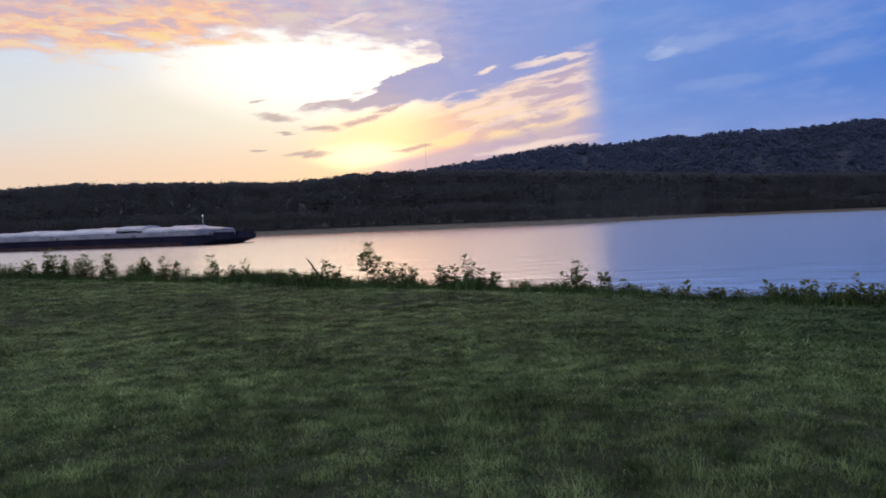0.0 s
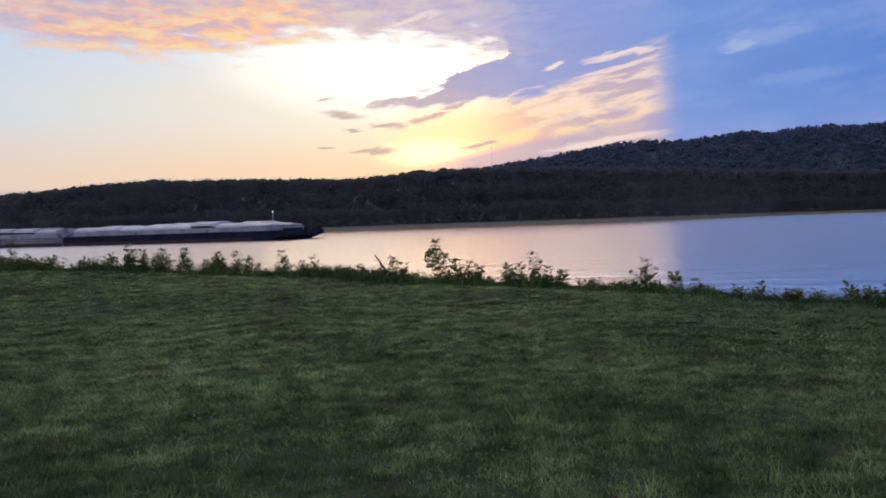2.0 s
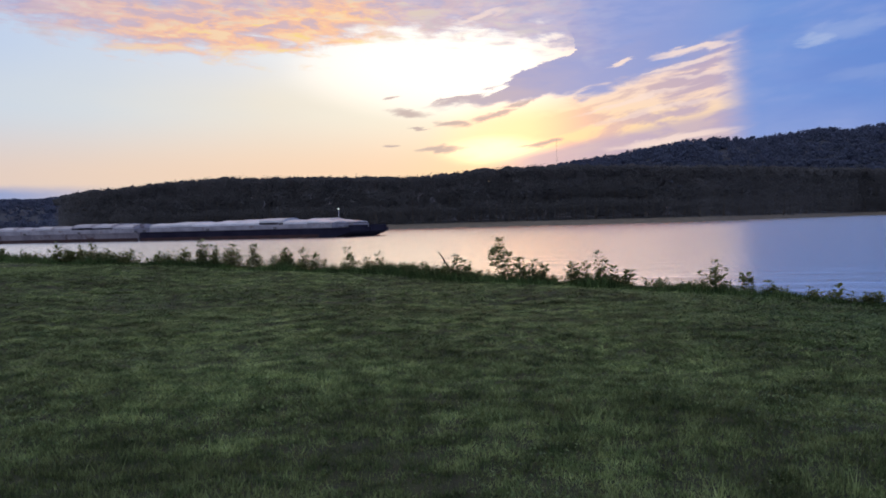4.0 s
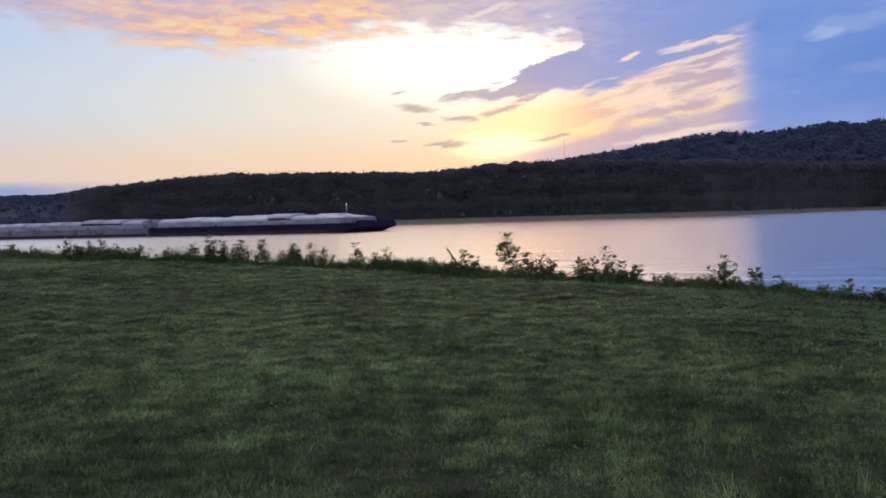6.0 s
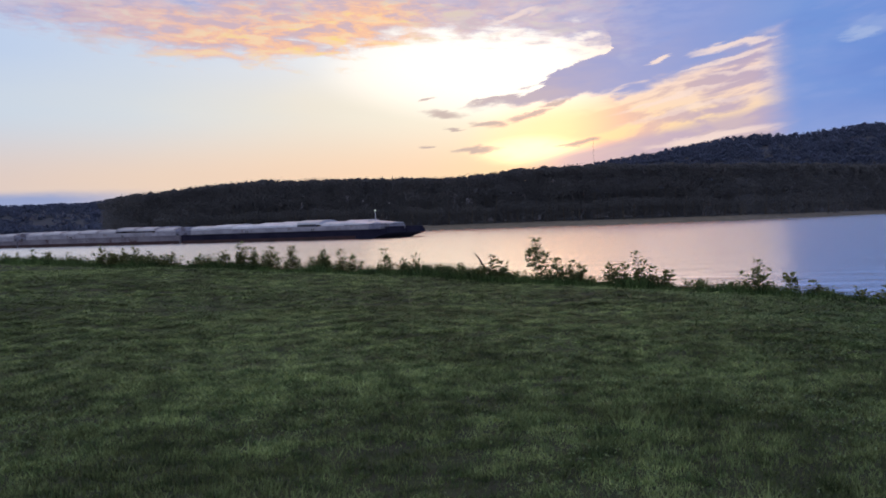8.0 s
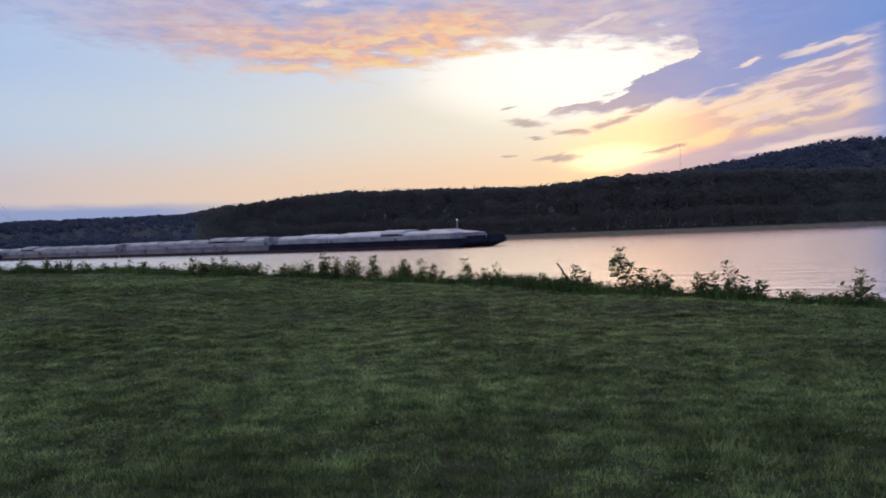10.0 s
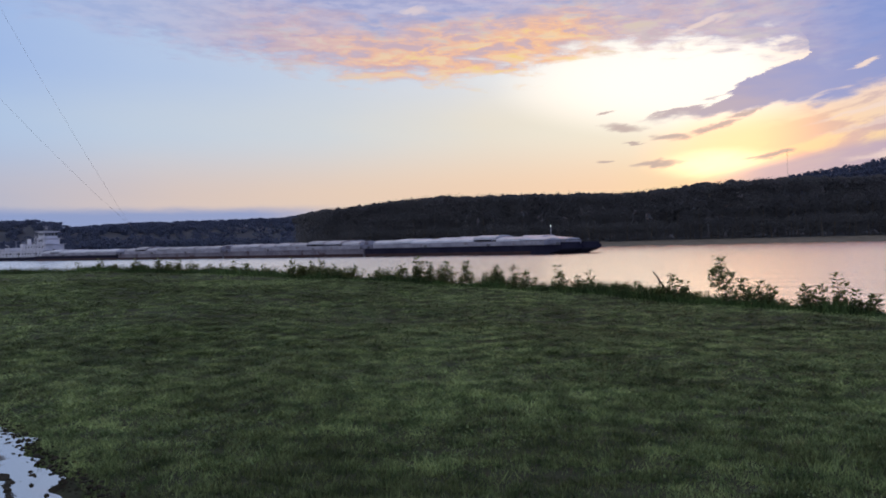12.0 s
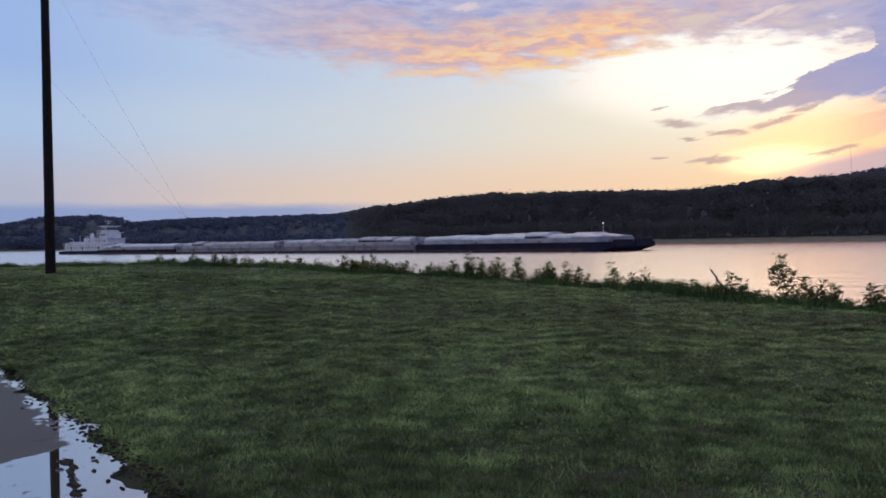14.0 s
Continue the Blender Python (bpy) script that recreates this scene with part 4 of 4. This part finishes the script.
def build_towboat(m):
    boat = tagged(new("towboat"), "white multi-deck river towboat with a tall pilothouse", "towboat")
    boat.matrix_basis = m
    L, W = 48.0, 12.0
    bm = bmesh.new()
    prof = [(-L, 1.4), (-L + 0.5, -1.5), (-2.5, -1.5), (-0.2, 0.4), (-0.2, 2.0), (-14, 1.5)]
    a = [bm.verts.new((x, 0, z)) for x, z in prof]
    b = [bm.verts.new((x, W, z)) for x, z in prof]
    bm.faces.new(a)
    bm.faces.new(b[::-1])
    for i in range(len(prof)):
        j = (i + 1) % len(prof)
        bm.faces.new((a[j], a[i], b[i], b[j]))
    bmesh.ops.recalc_face_normals(bm, faces=bm.faces)
    bmesh.ops.bevel(bm, geom=list(bm.edges), offset=0.15, segments=2, affect="EDGES")
    part("hull", from_bm("hull", bm, M_HULL), boat, "dark painted hull")

    def house(name, x0, x1, inset, z0, z1):
        h = part(name, from_bm(name, box(bmesh.new(), x0, x1, inset, W - inset, z0, z1, 0.08), M_WHITE), boat)
        part("deck_edge", from_bm("deck_edge", box(bmesh.new(), x0 - 0.7, x1 + 0.7, inset - 0.8, W - inset + 0.8, z1 - 0.02, z1 + 0.16, 0.04), M_WHITE), boat)
        return h

    def windows(h, x0, x1, count, y, z0, z1, w):
        for i in range(count):
            x = x0 + (x1 - x0) * (i + 0.5) / count
            part("window", from_bm("window", box(bmesh.new(), x - w / 2, x + w / 2, y - 0.03, y + 0.05, z0, z1, 0.02), M_GLASS), h)

    main = house("main_deckhouse", -44, -5, 1.2, 1.4, 4.2)
    windows(main, -42, -7, 14, 1.2, 2.5, 3.3, 0.8)
    for x in (-38, -27, -12):
        part("door", from_bm("door", box(bmesh.new(), x, x + 0.9, 1.14, 1.24, 1.5, 3.5, 0.02), M_DARKSTEEL), main)
    second = house("second_deckhouse", -24, -5, 2.0, 4.36, 6.8)
    windows(second, -23, -6, 7, 2.0, 5.2, 6.2, 0.9)
    third = house("third_deckhouse", -14.0, -7.0, 2.8, 6.96, 9.3)
    windows(third, -13.6, -7.4, 4, 2.8, 7.8, 8.8, 1.0)
    pilot = house("pilothouse", -13.2, -8.0, 3.2, 9.46, 12.2)
    windows(pilot, -13.0, -8.2, 3, 3.2, 10.3, 11.8, 1.42)
    for i in range(4):
        y = 3.9 + i * 1.4
        part("window", from_bm("window", box(bmesh.new(), -8.05, -7.92, y - 0.6, y + 0.6, 10.4, 11.8, 0.02), M_GLASS), pilot)
    for y in (3.2, 7.4):
        for x0, x1, z0, z1, wide in ((-21.0, -21.3, 6.9, 9.3, 0.85), (-27.0, -27.4, 4.3, 7.2, 0.95)):
            stack = part("funnel", from_bm("funnel", rod(bmesh.new(), (x0, y, z0), (x1, y, z1), wide, wide * 0.88, 16), M_WHITE), boat)
            part("funnel_cap", from_bm("funnel_cap", rod(bmesh.new(), (x1, y, z1 - 0.05), (x1 - 0.05, y, z1 + 0.35), wide * 0.94, wide * 0.8, 16), M_DARKSTEEL), stack, "sooty dark funnel cap")
    mast = part("radar_mast", from_bm("radar_mast", rod(bmesh.new(), (-12, 6, 12.1), (-12, 6, 15.2), 0.16, 0.07), M_WHITE), boat)
    part("radar_arm", from_bm("radar_arm", box(bmesh.new(), -13.4, -10.6, 5.85, 6.15, 13.3, 13.55, 0.03), M_WHITE), mast)
    part("cross_tree", from_bm("cross_tree", box(bmesh.new(), -12.08, -11.92, 4.4, 7.6, 14.3, 14.45, 0.02), M_WHITE), mast)
    for x, y, top in ((-9.2, 4.2, 14.0), (-13.0, 8.2, 14.4), (-10.4, 7.6, 13.6)):
        part("whip_aerial", from_bm("whip_aerial", rod(bmesh.new(), (x, y, 12.2), (x, y, top), 0.05, 0.03, 6), M_WHITE), boat)
    for y in (4.0, 8.0):
        bm = rod(bmesh.new(), (-8.2, y, 12.3), (-8.2, y, 12.75), 0.08, 0.08, 8)
        rod(bm, (-8.5, y, 12.95), (-7.9, y, 12.95), 0.24, 0.30, 12)
        part("searchlight", from_bm("searchlight", bm, M_DARKSTEEL), boat)
    # posts carry the overhanging decks
    for z0, z1, x0, x1, y, count in ((1.4, 4.2, -43.5, -5.5, 0.5, 14), (4.36, 6.8, -23.5, -5.5, 1.3, 8), (6.96, 9.3, -14.2, -6.8, 2.1, 4)):
        for i in range(count):
            x = x0 + (x1 - x0) * i / (count - 1)
            part("deck_post", from_bm("deck_post", box(bmesh.new(), x - 0.07, x + 0.07, y, y + 0.14, z0, z1), M_WHITE), boat)
    for x in (-33, -17):
        part("life_ring", from_bm("life_ring", rod(bmesh.new(), (x, 0.52, 3.0), (x, 0.62, 3.0), 0.40, 0.40, 14), M_BOOT), boat, "dull red life ring on the rail")
    stairs = bmesh.new()
    for i in range(11):
        box(stairs, -30.6 + 0.28 * i, -30.3 + 0.28 * i, 0.55, 1.15, 1.5 + 0.26 * i, 1.56 + 0.26 * i)
    rod(stairs, (-30.7, 0.52, 1.45), (-27.5, 0.52, 4.3), 0.07, 0.07, 6)
    part("stairway", from_bm("stairway", stairs, M_WHITE), boat)
    part("stern_mast", from_bm("stern_mast", rod(bmesh.new(), (-39, 6, 4.3), (-39, 6, 8.6), 0.14, 0.08), M_WHITE), boat)
    part("stern_locker", from_bm("stern_locker", box(bmesh.new(), -41, -37.5, 2.0, 9.5, 4.36, 5.7, 0.08), M_WHITE), boat)
    crane = part("davit", from_bm("davit", rod(bmesh.new(), (-36, 1.5, 4.3), (-36, 1.5, 6.6), 0.14, 0.12), M_WHITE), boat)
    part("jib", from_bm("jib", rod(bmesh.new(), (-36, 1.5, 6.5), (-39.8, 1.3, 7.3), 0.12, 0.08), M_WHITE), crane)
    part("skiff", from_bm("skiff", box(bmesh.new(), -43.5, -38.5, 0.6, 1.9, 4.5, 5.1, 0.25), M_WHITE), boat)
    for y in (3.0, 9.0):
        part("push_knee", from_bm("push_knee", box(bmesh.new(), -0.4, 0.2, y - 0.5, y + 0.5, -0.5, 4.6, 0.1), M_DARKSTEEL), boat)
    for z, x0, x1, y in ((1.4, -47.5, -1, 0.15), (4.36, -44, -5, 0.6), (6.96, -24, -5, 1.4), (9.46, -14.5, -5.5, 2.0)):
        bm = bmesh.new()
        for q in (0.5, 1.0):
            rod(bm, (x0, y, z + q), (x1, y, z + q), 0.035, None, 5)
        for i in range(int((x1 - x0) / 2) + 1):
            rod(bm, (x0 + 2 * i, y, z), (x0 + 2 * i, y, z + 1.0), 0.035, None, 5)
        part("railing", from_bm("railing", bm, M_WHITE), boat)


build_tow()


# utility pole -----------------------------------------------------------------------------
def build_pole():
    a, d = radians(-56.32), 28.0
    x, y = d * math.sin(a), d * math.cos(a)
    z = float(lawn_height(np.array(x), np.array(y)))
    pole = tagged(new("utility_pole"), "tall dark wooden utility pole standing on the lawn", "pole")
    pole.location = (x, y, z)
    bm = bmesh.new()
    rings, sides = 16, 14
    last = None
    for i in range(rings + 1):
        f = i / rings
        h = -0.25 + 12.45 * f
        rad = 0.160 - 0.050 * f
        ring = [bm.verts.new((rad * math.cos(2 * math.pi * q / sides) * (1 + 0.03 * math.sin(3 * q + i)), rad * math.sin(2 * math.pi * q / sides), h)) for q in range(sides)]
        if last:
            for q in range(sides):
                bm.faces.new((last[q], last[(q + 1) % sides], ring[(q + 1) % sides], ring[q]))
        last = ring
    bm.faces.new(last)
    part("shaft", from_bm("shaft", bm, M_POLE, True), pole)
    # two stays run down towards the bank
    for az, dist, top, low in ((-45.6, 30.0, 9.9, 1.0), (-43.9, 31.0, 6.4, 1.0)):
        b = radians(az)
        ex, ey = dist * math.sin(b) - x, dist * math.cos(b) - y
        ez = float(lawn_height(np.array(ex + x), np.array(ey + y))) - z
        bm = bmesh.new()
        pts = [Vector((0, 0, top)).lerp(Vector((ex, ey, ez)), i / 10) - Vector((0, 0, 0.5 * math.sin(math.pi * i / 10) * 0.5)) for i in range(11)]
        for p, q in zip(pts, pts[1:]):
            rod(bm, p, q, 0.0026, None, 5)
        part("stay_wire", from_bm("stay_wire", bm, M_WIRE), pole, "thin galvanised stay wire")


build_pole()


# bank plants --------------------------------------------------------------------------------
def leaf_tris(c, way, up, length, width):
    """A folded heart-shaped leaf as four triangles."""
    side = way.cross(up).normalized() * width / 2
    n = side.cross(way).normalized() * width * 0.18
    a, m, t = c, c + way * length * 0.42, c + way * length
    l, r = m + side + n, m - side + n
    return [(a, l, m), (a, m, r), (l, t, m), (m, t, r)]


def weed(height, lean, seed, leaf=0.085, stems=3, bushy=1.0, spread=0.35):
    """Stems and leaves of one plant with its foot at the origin."""
    r = random.Random(seed)
    bm, tris = bmesh.new(), []
    for s in range(stems):
        h = height * (1.0 if s == 0 else r.uniform(0.45, 0.85))
        a = r.uniform(0, 2 * math.pi)
        out = Vector((math.cos(a), math.sin(a) * 0.7, 0)) * (0.0 if s == 0 else r.uniform(0.3, 1.0) * spread * height)
        tip = Vector((lean * height, 0, h)) if s == 0 else out + Vector((lean * height * 0.5, 0, h))
        pts = [Vector((0, 0, -0.1)).lerp(tip, i / 6) + Vector((r.uniform(-1, 1), r.uniform(-1, 1), 0)) * 0.025 * height * (i > 0) + out * 0.25 * math.sin(math.pi * i / 6) for i in range(7)]
        for i, (p, q) in enumerate(zip(pts, pts[1:])):
            rod(bm, p, q, 0.009 * (1 - i / 8), 0.009 * (1 - (i + 1) / 8), 5)
        count = int(h * 68 * bushy)
        for i in range(count):
            f = r.uniform(0.12, 1.0) ** 0.8
            q = min(5, int(f * 6))
            p = pts[q].lerp(pts[q + 1], f * 6 - q)
            b = r.uniform(0, 2 * math.pi)
            reach = r.uniform(0.03, 0.14) * (1.25 - 0.7 * f) * (0.6 + height * 0.6)
            way = Vector((math.cos(b), math.sin(b), r.uniform(-0.2, 0.7))).normalized()
            c = p + way * reach
            if height > 0.5:
                rod(bm, p, c, 0.003, None, 3)
            d = Vector((math.cos(b), math.sin(b), r.uniform(-0.5, 1.1))).normalized()
            size = leaf * r.uniform(0.6, 1.25)
            tris += leaf_tris(c, d, Vector((r.uniform(-0.4, 0.4), r.uniform(-0.4, 0.4), 1)), size, size * 0.8)
    return from_bm("stem", bm, M_STEM), triangles("foliage", np.array([[tuple(v) for v in t] for t in tris]), M_LEAF)


def bank_place(az, inside=0.25):
    """Where the line of sight at az crosses the rim, a little inside it."""
    a = radians(az)
    d = 5.0
    while d < 60 and d * math.cos(a) < float(bank_line(np.array(d * math.sin(a)))) - inside:
        d += 0.05
    return d * math.sin(a), d * math.cos(a), d


def plant_at(name, label, az, top, lean=0.0, seed=0, leaf=0.085, stems=3, bushy=1.0, inside=0.2, spread=0.35):
    x, y, d = bank_place(az, inside)
    z = float(ground_height(np.array(x), np.array(y)))
    h = max(0.25, EYE + d * math.tan(radians(top)) - z)
    stem, foliage = weed(h, lean, seed, leaf, stems, bushy, spread)
    ob = tagged(new(name), label, "plant", "plants along the bank")
    ob.location = (x, y, z)
    part("stem", stem, ob)
    part("foliage", foliage, ob)
    return ob


TALL = [  # az, el of the tip, lean, stems, bushiness
    (-5.2, -1.15, -0.16, 4, 1.0), (-4.2, -2.7, 0.0, 4, 1.1), (-3.3, -3.0, 0.1, 4, 1.0), (-2.4, -3.2, 0.0, 4, 1.0), (-0.2, -3.0, 0.0, 4, 0.9), (0.6, -3.2, 0.1, 3, 0.8),
    (1.8, -2.35, -0.1, 3, 0.9), (2.6, -3.6, 0.1, 3, 0.9), (3.6, -3.8, 0.2, 4, 0.9), (9.7, -3.2, 0.0, 5, 0.6), (8.9, -4.1, -0.2, 3, 0.6), (11.8, -4.1, 0.0, 4, 0.7),
    (13.2, -4.5, 0.1, 3, 0.8), (17.6, -4.9, 0.0, 3, 0.8), (23.0, -4.9, 0.0, 3, 0.8), (25.5, -4.9, 0.0, 3, 0.8), (28.5, -4.5, 0.0, 4, 0.9), (-9.0, -2.5, 0.1, 4, 1.0), (-8.2, -3.0, 0.1, 4, 1.0), (-7.4, -3.5, 0.1, 3, 0.9),
    (-17.0, -1.7, 0.0, 3, 0.9), (-14.8, -2.2, 0.1, 3, 0.9), (-15.6, -2.6, 0.0, 4, 1.0), (-20.2, -1.6, 0.0, 4, 1.0), (-21.4, -1.6, -0.05, 4, 1.1), (-19.4, -2.0, 0.05, 4, 1.0), (-23.7, -1.2, 0.0, 4, 1.0), (-25.2, -1.2, 0.0, 4, 1.1),
    (-27.4, -0.9, 0.0, 4, 1.2), (-26.5, -1.3, 0.0, 4, 1.1), (-28.6, -1.35, 0.0, 4, 1.1), (-34.5, -0.8, 0.0, 3, 1.0), (-36.6, -0.75, 0.0, 3, 1.0), (-40.7, -0.8, 0.0, 4, 1.2), (-39.9, -0.9, 0.1, 4, 1.0), (-45.8, -0.5, 0.0, 4, 1.2), (-44.5, -0.6, 0.0, 4, 1.2),
    (-47.4, -0.5, 0.0, 4, 1.1), (-50.9, -0.6, 0.0, 3, 1.0), (-49.6, -0.45, 0.0, 4, 1.1)]


def build_plants():
    for i, (az, top, lean, stems, bushy) in enumerate(TALL):
        plant_at("bank_sapling", "leafy young sapling with broad leaves on the bank", az, top, lean, 100 + i, 0.122 if az > -12 else 0.116, stems, bushy, spread=0.24)
    r = random.Random(3)
    az = -64.0
    i = 0
    while az < 36:
        base = float(np.interp(az, [-60, -49, -41, -33, -26, -20, -12, -6, 0, 5, 14, 21, 30], [-1.1, -1.1, -1.45, -1.85, -2.1, -2.7, -3.3, -4.0, -4.4, -5.0, -5.5, -5.95, -6.1]))
        if -42.5 < az < -32:
            base += 0.25
        if -30 < az < -6:
            base += 0.28
        if 4.4 < az < 8.2:
            base -= 0.25
        plant_at("bank_weed", "low bushy green weed at the lawn's rim", az, base + r.uniform(-0.45, 0.25) + 0.45 * r.random() ** 3, r.uniform(-0.15, 0.15), 500 + i, r.uniform(0.06, 0.09), r.choice((4, 6, 8)), r.uniform(1.0, 1.8), r.uniform(-0.5, 0.35), r.uniform(0.5, 1.3))
        az += r.choice((0.12, 0.2, 0.35, 0.6, 0.9, 1.2)) * (0.7 if az < -10 else 1.2)
        i += 1
    for i, (az, top) in enumerate(((-48.6, -0.75), (-47.0, -0.7), (-45.2, -0.7), (-43.6, -0.75), (-42.3, -0.95), (-41.6, -1.0), (-38.6, -1.1), (-36.0, -1.05), (-35.2, -1.0), (-33.6, -1.2), (-32.6, -1.35), (-30.2, -1.5), (-13.0, -3.0), (-12.2, -3.1), (24.2, -5.1), (26.8, -5.0), (29.6, -4.9))):
        plant_at("bank_shrub", "dense dark green shrub on the river bank", az, top, 0.0, 900 + i, 0.085, 9, 1.7, 0.0, 0.8)
    # bare leaning branch
    x, y, d = bank_place(-8.1, 0.1)
    z = float(ground_height(np.array(x), np.array(y)))
    branch = tagged(new("bare_branch"), "bare dead branch leaning out of the weeds", "branch")
    branch.location = (x, y, z)
    bm = bmesh.new()
    pts = [(0.05, 0, -0.05), (-0.28, 0, 0.18), (-0.48, 0, 0.32), (-0.60, 0.02, 0.47), (-0.66, 0, 0.60), (-0.78, 0.0, 0.76)]
    for j, (p, q) in enumerate(zip(pts, pts[1:])):
        rod(bm, p, q, 0.042 - 0.005 * j, 0.037 - 0.005 * j, 8)
    part("limb", from_bm("limb", bm, M_DEADWOOD, True), branch)
    part("twig", from_bm("twig", rod(bmesh.new(), (-0.36, 0, 0.25), (-0.34, 0.02, 0.66), 0.015, 0.006, 6), M_DEADWOOD), branch)


build_plants()
